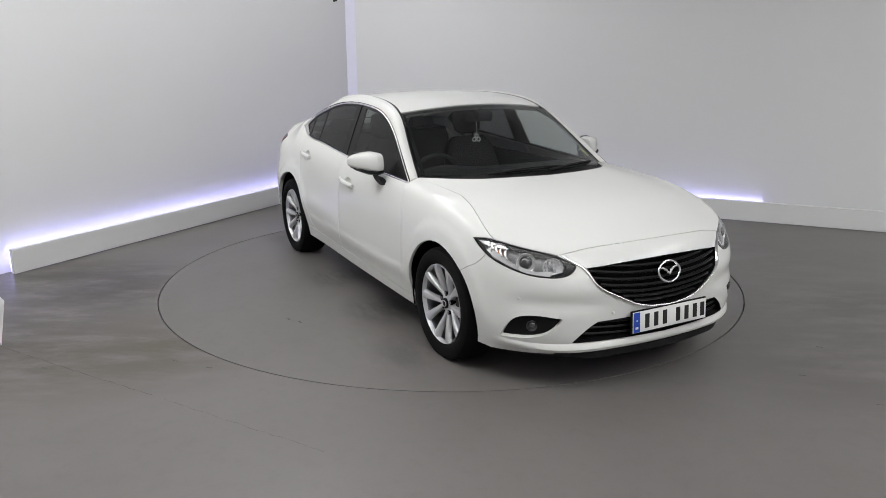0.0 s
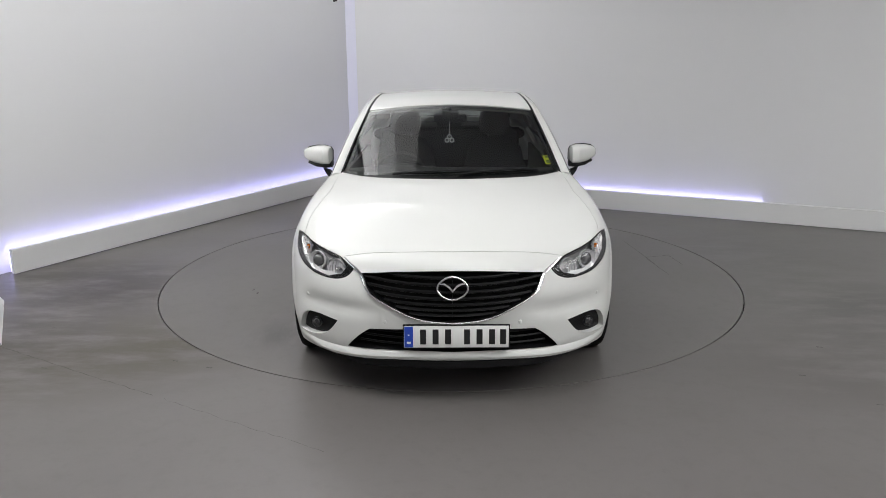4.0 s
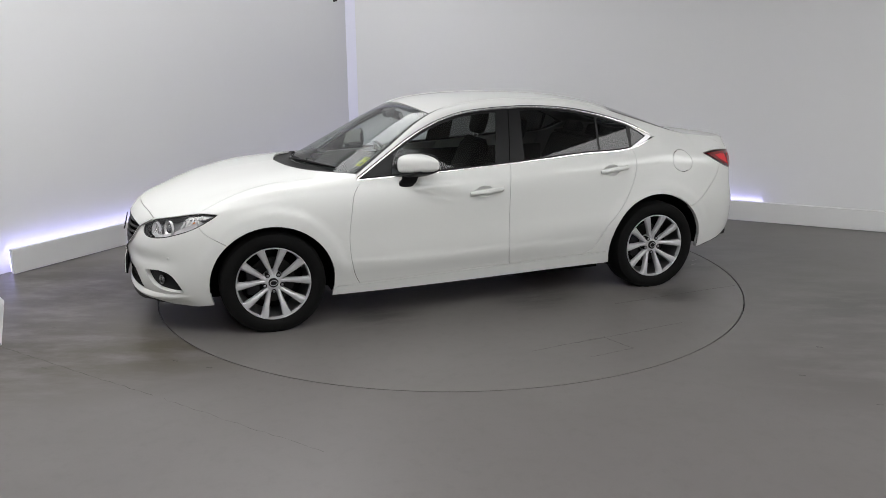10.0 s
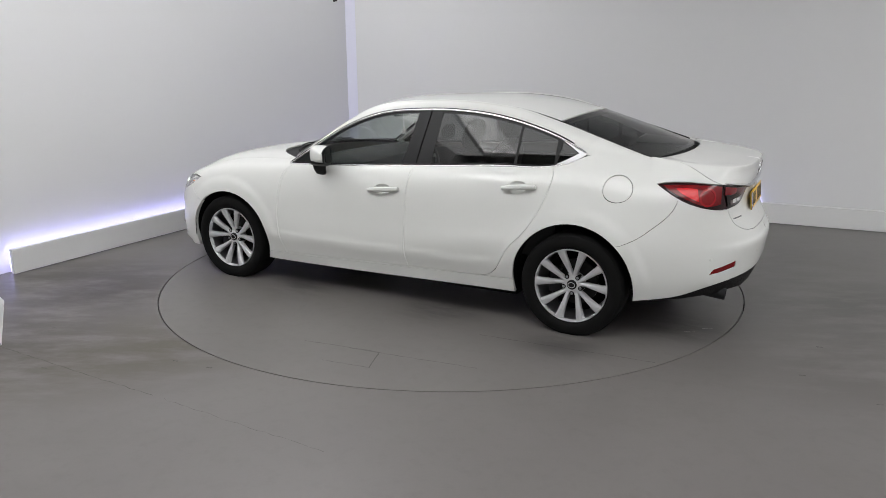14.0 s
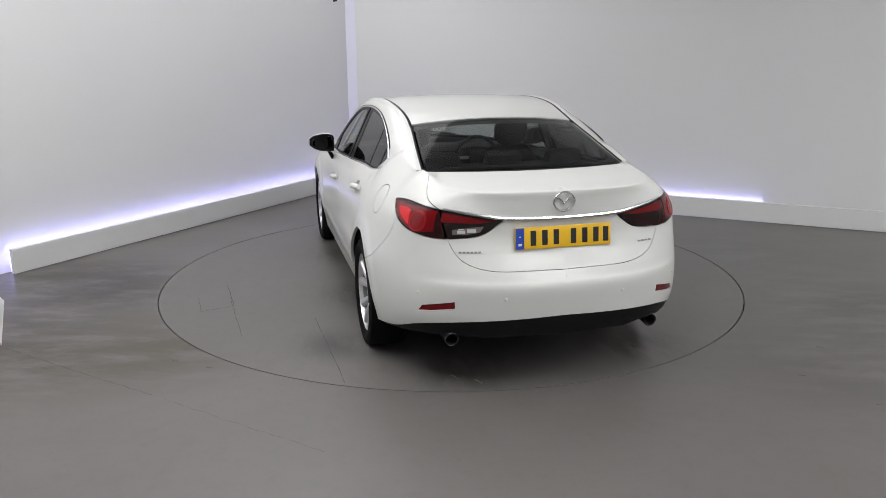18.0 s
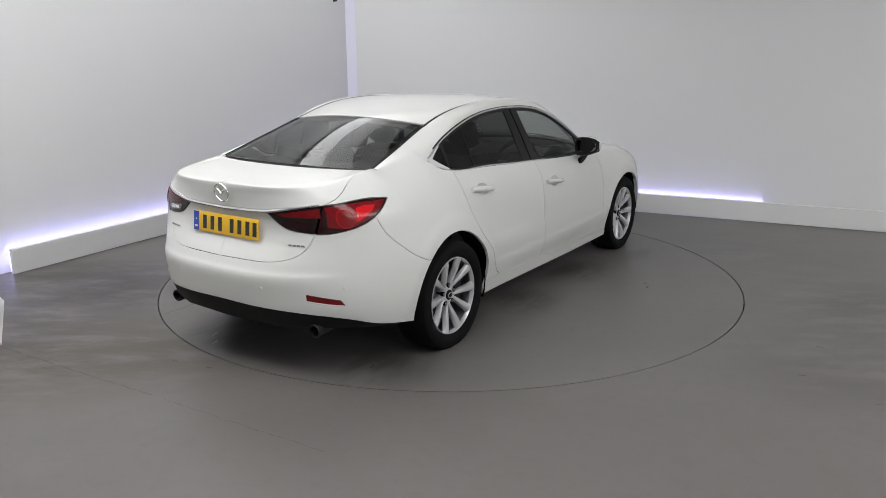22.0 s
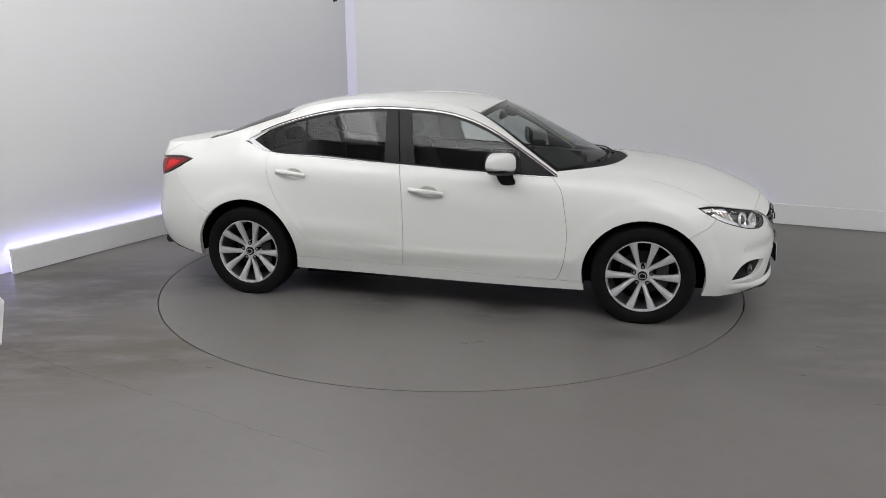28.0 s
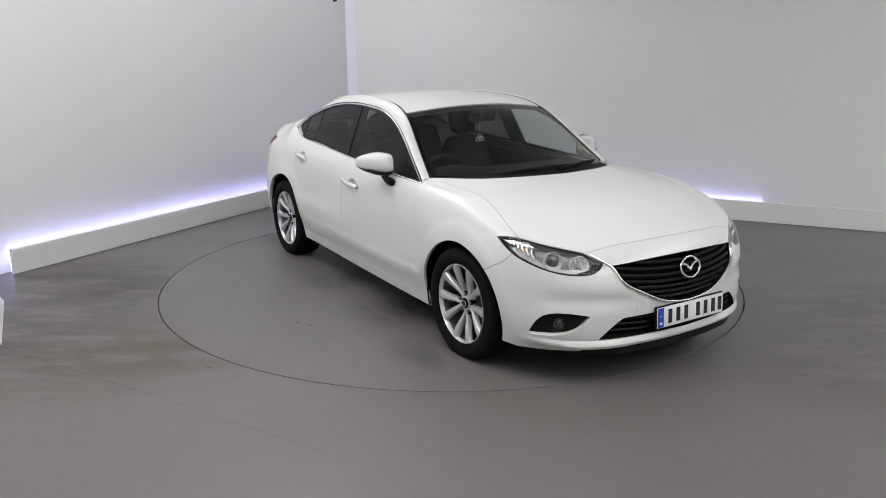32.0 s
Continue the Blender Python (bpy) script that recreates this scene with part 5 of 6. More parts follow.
# tail lamps
T_OUT = tidy(list(TAIL_TOP) + list(TAIL_LOW[:-1]))
T_IN = tidy(list(LID_TOP) + list(LID_LOW[1:]))
RED_SHINE = mat("red_lamp_glass", (0.62, 0.004, 0.010), 0.20, coat=0.25, spec=0.3, noise_amt=0.3, noise_scale=25)
RED_MID = mat("mid_red_lamp_glass", (0.15, 0.003, 0.005), 0.18, coat=0.3, noise_amt=0.3, noise_scale=25, spec=0.3)
RED_RING = mat("ring_red_lamp_glass", (0.30, 0.004, 0.008), 0.25, coat=0.25, noise_amt=0.3, noise_scale=40, spec=0.3)
RED_ROUND = mat("round_red_lamp_glass", (0.19, 0.003, 0.005), 0.25, coat=0.25, noise_amt=0.3, noise_scale=40, spec=0.3)
RED_DEEP = mat("deep_red_lamp_glass", (0.024, 0.003, 0.004), 0.18, coat=0.25, noise_amt=0.3, noise_scale=25, spec=0.3)
tails, lids = [], []
d = panel_data(body, T_OUT, gap=0.003, offset=0.001, depth=0.02, res=0.025)
for k in range(2):
    tails.append(panel_object("tail_lamp", d, RED_DEEP, car, "red and smoked wrap-round tail lamp", mirror=bool(k)))
d = panel_data(body, T_IN, gap=0.003, offset=0.001, depth=0.02, res=0.025)
for k in range(2):
    lids.append(panel_object("boot_lamp", d, LENS_DARK, car, "smoked and red lamp on the boot lid", mirror=bool(k)))
def lamp_zone(name, pts, material, own, off, label, holes=()):
    d = panel_data(body, tidy(smooth_poly(pts, True, 0.015)), holes, gap=0, offset=off, depth=0.003, res=0.02)
    for k in range(2):
        panel_object(name, d, material, own[k], label, mirror=bool(k))


ROUND = oval((5.105, .794), 0.047, 0.036, 28)
lamp_zone("red_lens", [(5.212, .846), (5.10, .853), (4.96, .850), (4.82, .842), (4.88, .816), (4.98, .782), (5.06, .757), (5.14, .748), (5.212, .754)], RED_MID, tails, 0.0025, "red lamp segment", [ROUND])
lamp_zone("bright_segment", [(5.03, .834), (4.97, .838), (4.90, .832), (4.93, .815), (5.00, .790), (5.045, .775), (5.04, .80)], RED_SHINE, tails, 0.0045, "bright red lamp swoosh")
lamp_zone("bright_ring", oval((5.105, .794), 0.060, 0.046, 28), RED_RING, tails, 0.0050, "bright red lamp ring", [ROUND])
lamp_zone("round_lens", oval((5.105, .794), 0.046, 0.035, 24), RED_ROUND, tails, 0.0035, "deep red round lamp")
lamp_zone("red_lens", [(5.245, .842), (5.34, .830), (5.44, .814), (5.54, .800), (5.45, .790), (5.33, .793), (5.245, .797)], RED_MID, lids, 0.0025, "red lamp segment")
rev = tidy(smooth_poly([(5.31, .762), (5.40, .770), (5.47, .775), (5.45, .748), (5.38, .738), (5.31, .738)], True, 0.02))
REV = mat("reversing_lens", (0.14, 0.12, 0.12), 0.12, coat=1.0, noise_amt=0.35, noise_scale=60)
d = panel_data(body, rev, gap=0, offset=0.0035, depth=0.004, res=0.025)
panel_object("reversing_lens", d, REV, lids[0], "clear faceted reversing lens")
for q0, q1, z0, z1 in ((5.335, 5.375, .744, .758), (5.385, 5.43, .748, .764), (5.34, 5.37, .760, .766)):
    panel_object("facet", panel_data(body, [(q0, z0), (q1, z0), (q1, z1), (q0, z1)], gap=0, offset=0.0055, depth=0.002, res=0.03), REFLECTOR, lids[0], "bright lamp facet")
panel_object("fog_lens", d, RED_DEEP, lids[1], "deep red rear fog lens", mirror=True)

# boot trim: chrome bar, emblem, letter bars, plates
cb = [(5.235, .8605), (5.33, .8495), (5.438, .834), (5.56, .8145), (5.62, .810), (5.70, .807), (5.80, .805), (5.88, .804)]
cbar = along(smooth_poly(cb, False, 0.02), 0.004)
cbar = cbar + [Vector((p.x, -p.y, p.z)) for p in cbar[-2::-1]]
part("boot_trim", sweep_bm(cbar, [0.0045 + 0.0085 * min(1.0, min(i, len(cbar) - 1 - i) / 14) for i in range(len(cbar))], 8, 0.9), CHROME, car, "chrome bar above the plate")
emblem("rear_emblem", body_frame((5.88, .902), 0.006), 0.056, 0.047, car, "oval chrome emblem")
for uv, n in (((5.385, .652), 6),):
    for side_k in range(2):
        holder = empty("boot_lettering", car)
        tagged(holder, "small chrome lettering drawn as plain bars")
        for j in range(n if side_k == 0 else 4):
            w = 0.0125 if side_k == 0 else 0.017
            m = body_frame((uv[0] - 0.042 + j * (w + 0.004) * 1.15, uv[1] + 0.006), 0.0015)
            bm = box_bm(-w / 2, -0.0045, -0.002, w / 2, 0.0045, 0.0025, m=m)
            part("letter_bar", mirrored(bm) if side_k else bm, BARREL, holder, smooth=False)


def plate(name, m, face, label):
    """A number plate seen from its z side: x to the right, y up."""
    th = empty(name, car)
    tagged(th, label)
    th.matrix_basis = m
    part("plate", box_bm(-0.26, -0.0555, -0.004, 0.26, 0.0555, 0.002, 0.0015), face, th)
    part("band", box_bm(-0.258, -0.0535, 0.0018, -0.215, 0.0535, 0.0032), PLATE_BLUE, th, "blue end band", smooth=False)
    part("band_mark", box_bm(-0.246, -0.036, 0.003, -0.227, -0.024, 0.0042), PLATE_WHITE, th, smooth=False)
    part("band_mark", box_bm(-0.240, 0.006, 0.003, -0.233, 0.013, 0.0042), PLATE_WHITE, th, smooth=False)
    for x in (-0.165, -0.103, -0.041, 0.053, 0.115, 0.177, 0.232):
        part("character_bar", box_bm(x - 0.0150, -0.0385, 0.0018, x + 0.0150, 0.0385, 0.0036, 0.0008), INK, th, "plain dark bar", smooth=False)
    return th


to_front = Matrix(((0, 0, 1, 0), (1, 0, 0, 0), (0, 1, 0, 0), (0, 0, 0, 1)))
to_rear = Matrix(((0, 0, -1, 0), (-1, 0, 0, 0), (0, 1, 0, 0), (0, 0, 0, 1)))
pf = plate("number_plate", Matrix.Translation((2.322, 0.018, 0.376)) @ to_front @ pose(0, 0, 0, -4), PLATE_WHITE, "white number plate with plain dark bars")
part("plate_holder", box_bm(-0.266, -0.0615, -0.016, 0.266, 0.0615, -0.004, 0.003), BLACK_PLASTIC, pf)
plate("number_plate", Matrix.Translation((-2.356, -0.006, 0.833)) @ to_rear @ pose(0, 0, 0, -6), PLATE_YELLOW, "yellow number plate with plain dark bars")

# parking sensors, exhausts, fuel flap
for uv in ((0.34, .50), (0.83, .545), (5.13, .44), (5.55, .42)):
    pair("parking_sensor", lambda: disc_bm(body_frame(uv, 0.0), 0.0095, 0.002), PAINT)


def exhaust():
    bm = lathe_bm([(0.030, -0.16), (0.036, -0.15), (0.037, 0.0), (0.034, 0.003), (0.031, 0.0), (0.030, -0.14)], 28, "z")
    m = Matrix.Translation((-2.29, 0.567, 0.305)) @ Vector((-1, 0, -0.08)).to_track_quat("Z", "Y").to_matrix().to_4x4()
    for v in bm.verts:
        v.co = m @ v.co
    return bm


pair("exhaust_tip", exhaust, DARK_METAL, label="round dark exhaust tip")

# window bright line, roof strips
dlo_low = [(x, float(belt_z(x)[0]) - 0.004) for x in np.linspace(0.835, -1.40, 60)]
dlo_up = [(x, float(dlo_top(x)[0]) + 0.004) for x in np.linspace(-1.43, 0.83, 80)]
g3 = lambda xz, o: [Vector((x, float(side_y(x, z)) + o, z)) for x, z in xz]
pair("belt_trim", lambda: sweep_bm(g3(dlo_low, 0.001), 0.0068, 8, 1.0), CHROME, label="chrome strip below the side windows")
pair("window_trim", lambda: sweep_bm(g3(dlo_up, 0.0), 0.0052, 8, 1.0), CHROME, label="thin chrome strip over the side windows")
both("window_corner", gside, tidy([(-1.252, float(belt_z(-1.252)[0]) + .002), (-1.32, float(belt_z(-1.32)[0]) + .001), (-1.38, float(belt_z(-1.38)[0])), (-1.437, 1.126), (-1.36, 1.162), (-1.285, 1.200), (-1.282, 1.195), (-1.335, 1.165), (-1.388, 1.131), (-1.31, 1.088), (-1.256, 1.063)]), SILVER, car,
     "chrome rear window corner", gap=0, res=0.03, depth=0.004, offset=0.001, flip=-1)
pair("window_seal", lambda: sweep_bm(g3([(x, z + 0.0085) for x, z in dlo_up[3:]], -0.002), 0.0042, 6, 1.0), BLACK_PLASTIC, label="thin black window seal")
pair("belt_seal", lambda: sweep_bm(g3([(x, z + 0.0095) for x, z in dlo_low[:-4]], -0.001), 0.0045, 6, 1.0), BLACK_PLASTIC, label="thin black window seal")
edge3 = lambda q: skin([(q, 0.997)])[0]
pair("roof_strip", lambda: sweep_bm([Vector(edge3(q)) + Vector((0, 0, -0.004)) for q in np.linspace(1.95, 6.30, 50)], 0.0125, 6, 0.6), BLACK_PLASTIC, label="black roof strip")
pair("screen_strip", lambda: sweep_bm([Vector(edge3(q)) for q in np.linspace(0.02, 1.97, 26)], 0.006, 6, 0.6), BLACK_PLASTIC, label="black windscreen seal")
pair("rear_screen_strip", lambda: sweep_bm([Vector(edge3(q)) for q in np.linspace(6.26, 7.95, 26)], 0.006, 6, 0.6), BLACK_PLASTIC, label="black rear screen seal")

# cowl and wipers
cowl = bmesh.new()
rows = []
for i in range(25):
    p = i / 12 - 1
    a = hood([(abs(p), 1.0)])[0] * [1, 1 if p >= 0 else -1, 1] + [0.012, 0, -0.016]
    b = skin([(0.07, p * 0.96)])[0] + [0, 0, -0.006]
    rows.append([cowl.verts.new(a), cowl.verts.new((a * 0.5 + b * 0.5) + [0, 0, -0.018]), cowl.verts.new(b)])
for a, b in zip(rows, rows[1:]):
    for j in range(2):
        cowl.faces.new((a[j], a[j + 1], b[j + 1], b[j]))
part("cowl", cowl, BLACK_PLASTIC, car, "black scuttle panel")
for p0, q0, p1, q1 in ((-0.50, 0.02, 0.22, 0.09), (0.06, 0.02, 0.74, 0.085)):
    pts = [Vector(skin([(q0 + (q1 - q0) * t, p0 + (p1 - p0) * t)])[0]) + Vector((0.01, 0, 0.012 + 0.012 * math.sin(math.pi * t))) for t in np.linspace(0, 1, 12)]
    w = part("wiper", sweep_bm(pts, [0.010, 0.009, 0.008] + [0.006] * 9, 8, 0.8), BLACK_PLASTIC, car, "black wiper")
    blade = [Vector(skin([(0.055 + 0.03 * t, p0 + 0.06 + (p1 - p0 - 0.02) * t)])[0]) + Vector((0, 0, 0.006)) for t in np.linspace(0, 1, 10)]
    part("wiper_blade", sweep_bm(blade, 0.005, 6, 1.2), RUBBER, w)


# door mirrors
def shorter(*rows):
    """Mirror sections drawn in towards the glass."""
    return [(y, 0.415 + (x0 - 0.415) * 0.8, 0.415 + (x1 - 0.415) * 0.76, z0, z1) for y, x0, x1, z0, z1 in rows]


def mirror_body():
    rings = []
    for y, x0, x1, z0, z1 in shorter((0.842, 0.425, 0.560, 0.994, 1.072), (0.856, 0.402, 0.606, 0.978, 1.096), (0.900, 0.393, 0.625, 0.976, 1.106), (0.960, 0.391, 0.592, 0.984, 1.102), (1.012, 0.394, 0.530, 1.000, 1.090), (1.040, 0.399, 0.470, 1.012, 1.077), (1.053, 0.405, 0.440, 1.024, 1.064)):
        cx, cz, rx, rz = (x0 + x1) / 2, (z0 + z1) / 2, (x1 - x0) / 2, (z1 - z0) / 2
        ring = []
        for k in range(24):
            a = 2 * math.pi * k / 24
            c, s = math.cos(a), math.sin(a)
            ring.append((cx + rx * math.copysign(abs(c) ** (0.66 if c > 0 else 0.3), c), y, cz + rz * (s ** 0.74 if s > 0 else -abs(s) ** 0.45)))
        rings.append(ring)
    return loft_bm(rings)


def toed(make):
    """Turn a mirror piece towards the driver: the left one well in, the right one hardly."""
    turn = iter((0.36, 0.04))

    def f():
        bm, k = make(), next(turn)
        for p in bm.verts:
            p.co.x -= k * (p.co.y - 0.90)
        return bm
    return f


mirrors = pair("door_mirror", toed(mirror_body), PAINT, label="white door mirror on a black foot")


def mirror_low():
    rings = []
    for y, x0, x1, z0, z1 in shorter((0.842, 0.415, 0.570, 0.955, 1.005), (0.885, 0.394, 0.608, 0.952, 0.995), (0.95, 0.390, 0.602, 0.962, 0.996), (1.005, 0.394, 0.568, 0.984, 1.006)):
        ring = []
        for k in range(20):
            a = 2 * math.pi * k / 20
            c, s = math.cos(a), math.sin(a)
            ring.append(((x0 + x1) / 2 + (x1 - x0) / 2 * math.copysign(abs(c) ** 0.7, c), y, (z0 + z1) / 2 + (z1 - z0) / 2 * s))
        rings.append(ring)
    return loft_bm(rings)


def mirror_foot():
    rings = []
    for x, y, z, a, b in ((0.52, 0.835, 0.905, 0.046, 0.036), (0.515, 0.862, 0.908, 0.050, 0.044), (0.505, 0.885, 0.932, 0.054, 0.044), (0.495, 0.900, 0.972, 0.060, 0.036)):
        rings.append([(x + a * math.cos(2 * math.pi * k / 16), y + b * 0.5 * math.sin(2 * math.pi * k / 16), z + b * math.sin(2 * math.pi * k / 16)) for k in range(16)])
    return loft_bm(rings)


pair("lower_cover", toed(mirror_low), BLACK_PLASTIC, mirrors, "black lower cover")
pair("foot", mirror_foot, BLACK_PLASTIC, mirrors, "black mirror foot")


def oval_plate(x0, x1, cy, cz, ry, rz, taper):
    """A flat rounded plate that gets lower to its outer end."""
    rings = []
    for x, k in ((x1, 0.97), (x0 + 0.002, 1.0), (x0, 0.97)):
        ring = []
        for i in range(36):
            a = 2 * math.pi * i / 36
            c, s = math.cos(a), math.sin(a)
            y = ry * math.copysign(abs(c) ** 0.6, c) * k
            ring.append((x, cy + y, cz + rz * math.copysign(abs(s) ** 0.6, s) * k * (1 - taper * y / ry)))
        rings.append(ring)
    return loft_bm(rings)


pair("bezel", toed(lambda: oval_plate(0.3965, 0.412, 0.943, 1.036, 0.093, 0.056, 0.18)), BLACK_PLASTIC, mirrors, "black mirror bezel")


def rear_shell():
    rings = []
    for y, x0, x1, z0, z1 in ((0.840, 0.413, 0.428, 0.996, 1.072), (0.855, 0.400, 0.417, 0.979, 1.093), (0.900, 0.394, 0.411, 0.973, 1.105), (0.960, 0.392, 0.408, 0.979, 1.105), (1.013, 0.395, 0.409, 0.995, 1.095), (1.047, 0.403, 0.413, 1.019, 1.073)):
        cx, cz, rx, rz = (x0 + x1) / 2, (z0 + z1) / 2, (x1 - x0) / 2, (z1 - z0) / 2
        rings.append([(cx + rx * math.copysign(abs(math.cos(a)) ** 0.45, math.cos(a)), y, cz + rz * math.copysign(abs(math.sin(a)) ** 0.68, math.sin(a))) for a in [2 * math.pi * k / 28 for k in range(28)]])
    return loft_bm(rings)


pair("rear_shell", toed(rear_shell), BLACK_PLASTIC, mirrors, "black rear part of the mirror")
# tint darkened to stand in for a dark reflection
MIRROR = mat("mirror_glass", (0.16, 0.165, 0.17), 0.02, 1.0)
pair("mirror_glass", toed(lambda: oval_plate(0.3945, 0.399, 0.942, 1.036, 0.083, 0.047, 0.18)), MIRROR, mirrors, "mirror glass with a dark reflection put into its tint")
both("mirror_sail", gside, tidy([(0.80, .955), (0.605, .962), (0.585, 1.055), (0.60, 1.062)]), BLACK_GLOSS, car, "black sail panel", gap=0, res=0.05, depth=0.01, offset=-0.003, flip=-1)


# door handles
def handle(x0, z0, x1, z1):
    def make():
        pts, rad = [], []
        for i in range(13):
            t = i / 12
            uv = side([(x0 + (x1 - x0) * t, z0 + (z1 - z0) * t)])[0]
            pts.append(body_frame(uv, 0.012 + 0.020 * math.sin(math.pi * min(1, t * 1.08))).translation)
            rad.append(0.0125 + 0.0055 * math.sin(math.pi * (0.12 + 0.76 * t)))
        return sweep_bm(pts, rad, 10, 1.0)
    return make



def dish(c, a, b, depth):
    def make():
        bm = bmesh.new()
        rings = []
        for r in (1.0, 0.9, 0.72, 0.5, 0.25):
            rings.append([bm.verts.new(body_frame((c[0] + a * r * math.cos(2 * math.pi * k / 26), c[1] + b * r * math.sin(2 * math.pi * k / 26)), -0.002 - depth * (1 - r ** 2.4)).translation) for k in range(26)])
        for p, q in zip(rings, rings[1:]):
            for k in range(26):
                bm.faces.new((p[k], p[(k + 1) % 26], q[(k + 1) % 26], q[k]))
        bm.faces.new(rings[-1])
        return bm
    return make


pair("handle_cup", dish(side([(-0.030, 0.824)])[0], 0.069, 0.037, 0.022), PAINT, door_f)
pair("handle_cup", dish(side([(-1.030, 0.911)])[0], 0.067, 0.035, 0.022), PAINT, door_r)
pair("door_handle", handle(0.078, 0.812, -0.165, 0.834), PAINT, door_f, "white door handle")
pair("door_handle", handle(-0.935, 0.899, -1.160, 0.921), PAINT, door_r, "white door handle")


# blade along the foot of the front bumper
def blade():
    rows = []
    for i in range(43):
        s = 0.99 * i / 42
        v = float(np.interp(s, [0, .3, .53, .75, .95, 1.06], [.312, .312, .300, .285, .283, .292]))
        k = min(1.0, max(0.0, (0.99 - s) / 0.34)) * (0.55 + 0.45 * min(1.0, s / 0.5))
        rows.append([body_frame((s, v + dv), o).translation for dv, o in ((0.006, 0.0005), (-0.006, 0.016 * k), (-0.018, 0.024 * k), (-0.036, 0.022 * k), (-0.058, 0.0005))])
    return loft_bm(rows, cap=False, closed=False)


pair("bumper_blade", blade, PAINT, label="white blade along the bumper foot")


# black splitter below the blade
def splitter():
    rows = []
    for i in range(33):
        s = 0.62 * i / 32
        k = 1 - ease(0.42, 0.62, s)
        v = float(np.interp(s, [0, .3, .53, .75], [.262, .262, .246, .232]))
        top = body_frame((s, v), 0.002).translation
        rows.append([top, top + Vector((0.014 * k, 0, -0.004)), top + Vector((0.016 * k, 0, -0.012 - 0.020 * k)), top + Vector((0.006 * k, 0, -0.016 - 0.026 * k)), top + Vector((-0.10, 0, -0.012 - 0.026 * k))])
    return loft_bm(rows, cap=False, closed=False)


pair("splitter", splitter, BLACK_PLASTIC, label="black splitter below the bumper blade")


# ---------------------------------------------------------------- cabin
def cushion(x0, y0, z0, x1, y1, z1, r=0.05, m=None):
    return box_bm(x0, y0, z0, x1, y1, z1, r, m=m)


def seat(y):
    th = empty("front_seat", car)
    th.location = (0, y, 0)
    part("seat_cushion", cushion(-0.30, -0.25, 0.36, 0.25, 0.25, 0.52, 0.05), TAN, th)
    lean = Matrix.Translation((-0.28, 0, 0.48)) @ pose(0, 0, 0, 0, -18, 0)
    rings = []
    for z, w, d in ((0.0, 0.24, 0.09), (0.15, 0.26, 0.10), (0.35, 0.255, 0.09), (0.52, 0.22, 0.075), (0.60, 0.15, 0.05)):
        rings.append([lean @ Vector((d * math.copysign(abs(math.cos(a)) ** 0.7, math.cos(a)), w * math.copysign(abs(math.sin(a)) ** 0.6, math.sin(a)), z)) for a in [2 * math.pi * k / 24 for k in range(24)]])
    part("backrest", loft_bm(rings), TAN, th, "dark cloth backrest")
    rings = []
    for z, w, d in ((0.63, 0.08, 0.035), (0.66, 0.12, 0.05), (0.74, 0.13, 0.055), (0.81, 0.115, 0.045), (0.835, 0.07, 0.02)):
        rings.append([lean @ Vector((0.02 + d * math.cos(a), w * math.copysign(abs(math.sin(a)) ** 0.7, math.sin(a)), z)) for a in [2 * math.pi * k / 20 for k in range(20)]])
    part("headrest", loft_bm(rings), TAN, th, "dark headrest")
    for s in (-0.05, 0.05):
        part("headrest_post", sweep_bm([lean @ Vector((0.01, s, 0.55)), lean @ Vector((0.015, s, 0.66))], 0.006, 8), CHROME, th)


seat(0.37)
seat(-0.37)
rs = empty("rear_seat", car)
part("seat_cushion", cushion(-1.10, -0.66, 0.40, -0.60, 0.66, 0.55, 0.05), TAN, rs)
part("backrest", cushion(-0.07, -0.64, 0.0, 0.07, 0.64, 0.58, 0.05, m=Matrix.Translation((-1.12, 0, 0.50)) @ pose(0, 0, 0, 0, -24, 0)), TAN, rs, "dark cloth bench backrest")
for y in (-0.40, 0.0, 0.40):
    part("headrest", cushion(-0.05, -0.12, 0.0, 0.05, 0.12, 0.13, 0.04, m=Matrix.Translation((-1.37, y, 1.03)) @ pose(0, 0, 0, 0, -20, 0)), TAN, rs, "dark headrest")
part("parcel_shelf", box_bm(-1.88, -0.58, 1.045, -1.30, 0.58, 1.07, 0.006), TAN, car, "dark parcel shelf")
part("shelf_front", box_bm(-1.42, -0.66, 0.50, -1.38, 0.66, 1.05), SHELL, car, smooth=False)
for s in (1, -1):
    part("door_trim", box_bm(-1.25, 0.735 * s, 0.45, 0.88, 0.765 * s, 0.925, 0.008), DASH, car)
    panel_object("pillar_trim", panel_data(frame_strip, rect(0.0, 7.9, 0.05, 0.95, 40), res=0.15, gap=0, depth=0, offset=-0.022, flip=-1), TRIM_GREY, car, "pale pillar trim", mirror=s < 0)
panel_object("headlining", panel_data(skin, rect(Q_TOP - 0.05, Q_BACK + 0.05, -0.98, 0.98), res=0.15, gap=0, depth=0, offset=-0.035, flip=-1), HEADLINER, car, "pale grey roof lining")

# dashboard
rings = []
for y in np.linspace(-0.72, 0.72, 17):
    hood_up = 0.035 * math.exp(-((y + 0.37) / 0.17) ** 2)
    bow = 0.16 * (1 - (y / 0.74) ** 2)
    prof = [(0.80 + bow, 0.90), (0.74 + bow, 0.945), (0.62, 0.952 + hood_up * 0.6), (0.50, 0.950 + hood_up), (0.44, 0.92 + hood_up), (0.42, 0.85), (0.45, 0.70), (0.50, 0.55), (0.78, 0.55)]
    rings.append([(x, y, z) for x, z in prof])
part("dashboard", loft_bm(rings), DASH, car, "dark dashboard")
part("bulkhead", box_bm(0.86, -0.70, 0.5, 0.93, 0.70, 0.90), SHELL, car, smooth=False)
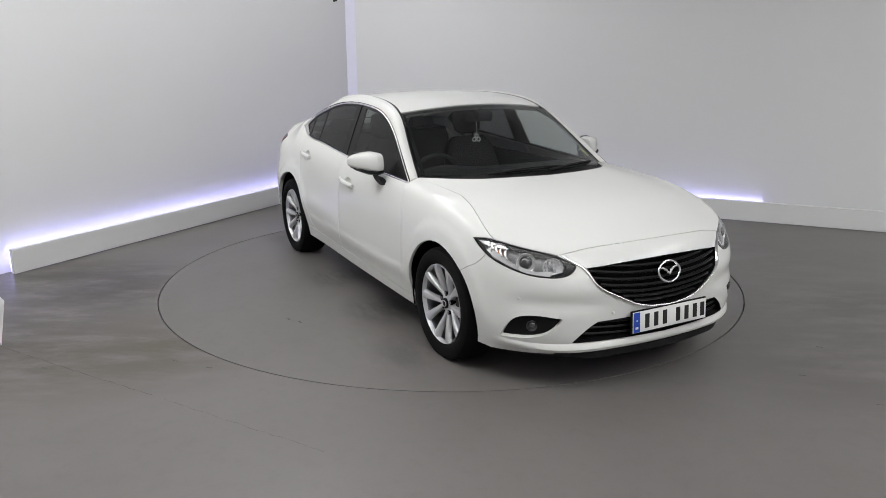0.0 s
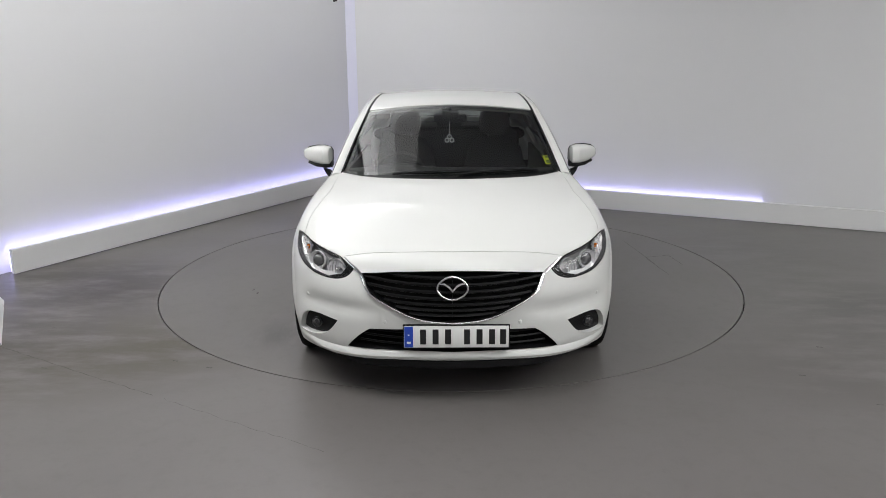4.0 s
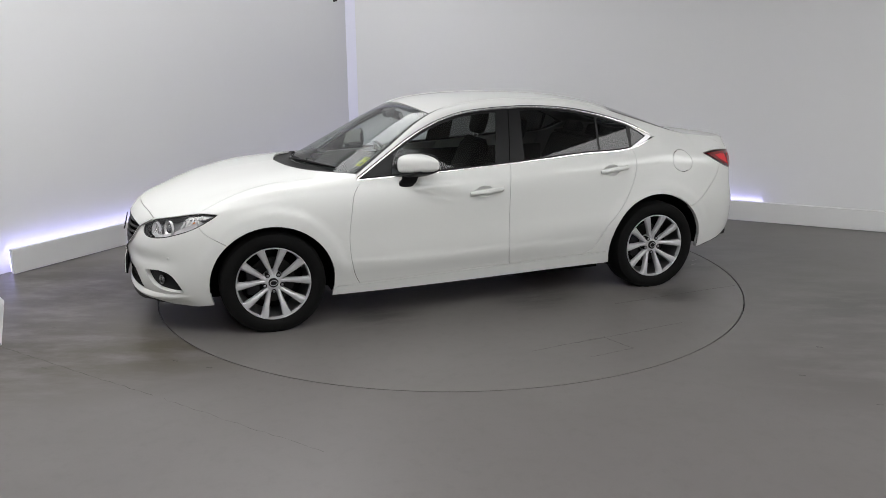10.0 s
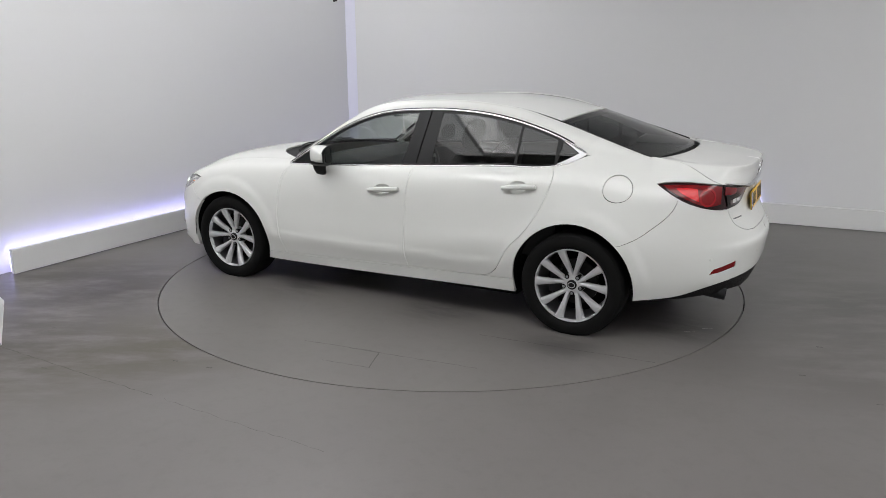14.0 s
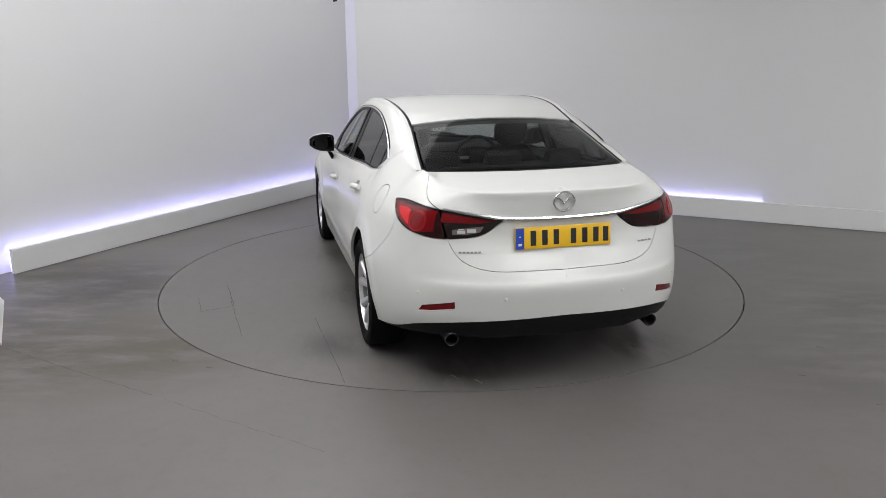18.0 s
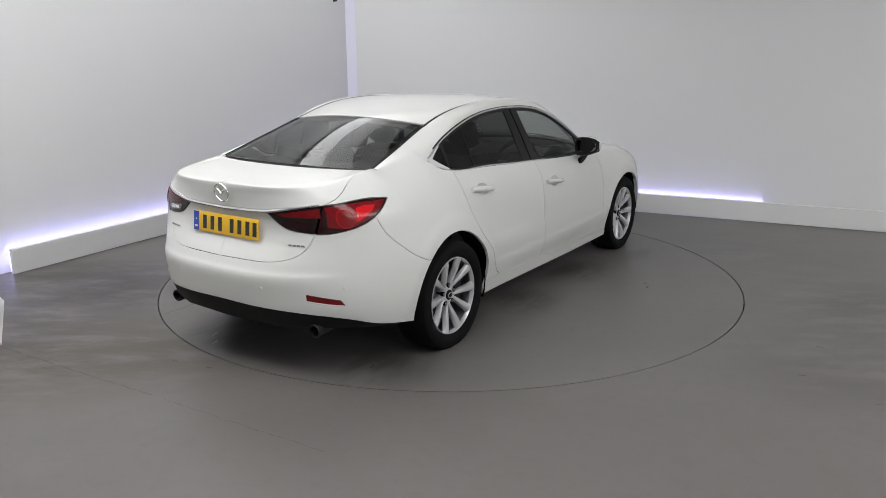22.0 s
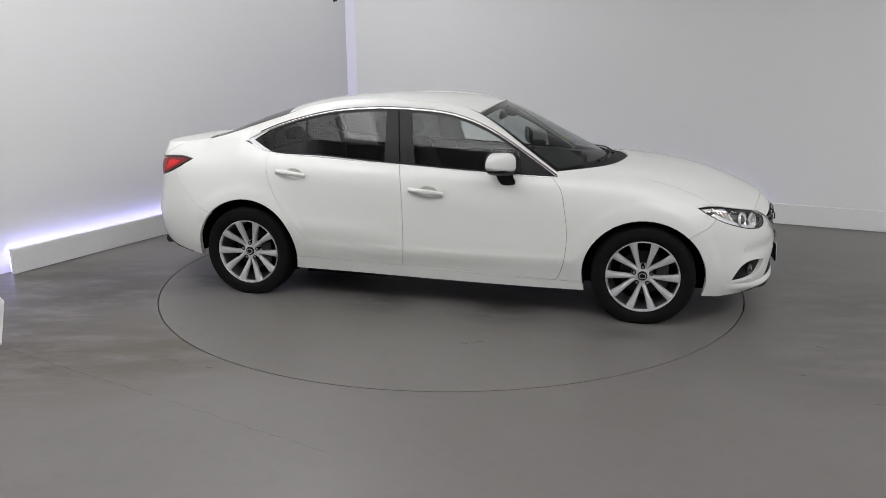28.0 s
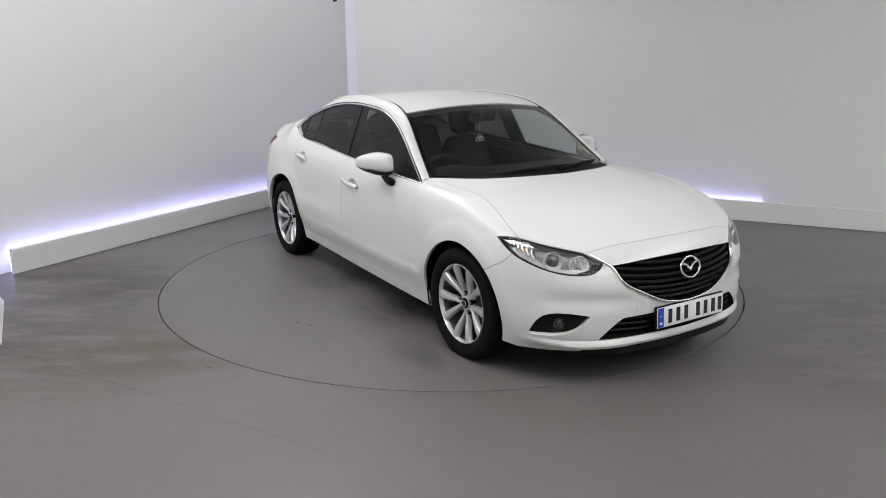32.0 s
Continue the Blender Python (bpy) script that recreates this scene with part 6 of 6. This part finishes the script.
sw = empty("steering_wheel", car)
sw.matrix_basis = Matrix.Translation((0.33, -0.37, 0.875)) @ pose(0, 0, 0, 0, -66, 0)
part("rim", sweep_bm([(0.182 * math.cos(2 * math.pi * k / 36), 0.182 * math.sin(2 * math.pi * k / 36), 0) for k in range(36)], 0.016, 10, closed=True), DASH, sw, "dark steering wheel rim")
part("boss", box_bm(-0.08, -0.09, -0.035, 0.07, 0.09, 0.01, 0.025), DASH, sw)
for a in (90, -90, 180):
    c, s = math.cos(radians(a)), math.sin(radians(a))
    part("spoke", sweep_bm([(0.06 * c, 0.06 * s, -0.01), (0.17 * c, 0.17 * s, 0)], 0.014, 8, 0.5), SILVER, sw)
part("column", sweep_bm([(0, 0, -0.02), (0, 0, -0.20)], 0.04, 12), DASH, sw)
im = empty("rear_view_mirror", car)
im.matrix_basis = pose(0.33, 0, 1.285, 0, 12, 0)
part("mirror_shell", box_bm(-0.012, -0.12, -0.033, 0.02, 0.12, 0.033, 0.015), DASH, im, "dark rear-view mirror")
part("mirror_stem", sweep_bm([(0.01, 0, 0.02), (0.03, 0, 0.07)], 0.012, 8), DASH, im)
part("sensor_box", box_bm(0.035, -0.06, 0.005, 0.10, 0.06, 0.065, 0.012), DASH, im, "black sensor housing at the windscreen")

# things that hang or stick in the windscreen
fresh = empty("air_freshener", car)
fresh.matrix_basis = pose(0.325, -0.006, 1.145, 0, 0, 0)
tagged(fresh, "small pale trinket hanging from the mirror")
part("cord", sweep_bm([(0, 0, 0.12), (0, 0.002, 0.0)], 0.0015, 6), PLATE_WHITE, fresh)
for y, z in ((-0.018, -0.022), (0.018, -0.022), (0.0, 0.004)):
    part("ring", sweep_bm([(0, y + 0.014 * math.cos(2 * math.pi * k / 20), z + 0.014 * math.sin(2 * math.pi * k / 20)) for k in range(20)], 0.004, 6, closed=True), PLATE_WHITE, fresh)
st = empty("windscreen_sticker", car)
tagged(st, "small yellow service sticker behind the windscreen")
panel_object("sticker", panel_data(skin, [(0.26, 0.893), (0.26, 0.952), (0.50, 0.956), (0.50, 0.890)], res=0.1, gap=0, depth=0, offset=-0.010, flip=-1), STICKER, st)
for q0, q1, p0, p1 in ((0.43, 0.475, 0.910, 0.945), (0.29, 0.37, 0.905, 0.940)):
    panel_object("print_bar", panel_data(skin, [(q0, p0), (q0, p1), (q1, p1), (q1, p0)], res=0.1, gap=0, depth=0, offset=-0.007, flip=-1), INK_GREEN, st)


# ---------------------------------------------------------------- what moves
def motions():
    rows_table, rows_car = [], []
    for t, a in TURN:
        m = pose(0, 0, 0, 0, 0, a)
        rows_table.append((t, m))
        rows_car.append((t, m @ pose(CAR_X, CAR_Y, 0)))
    walk(turntable, rows_table)
    walk(car, rows_car)


motions()
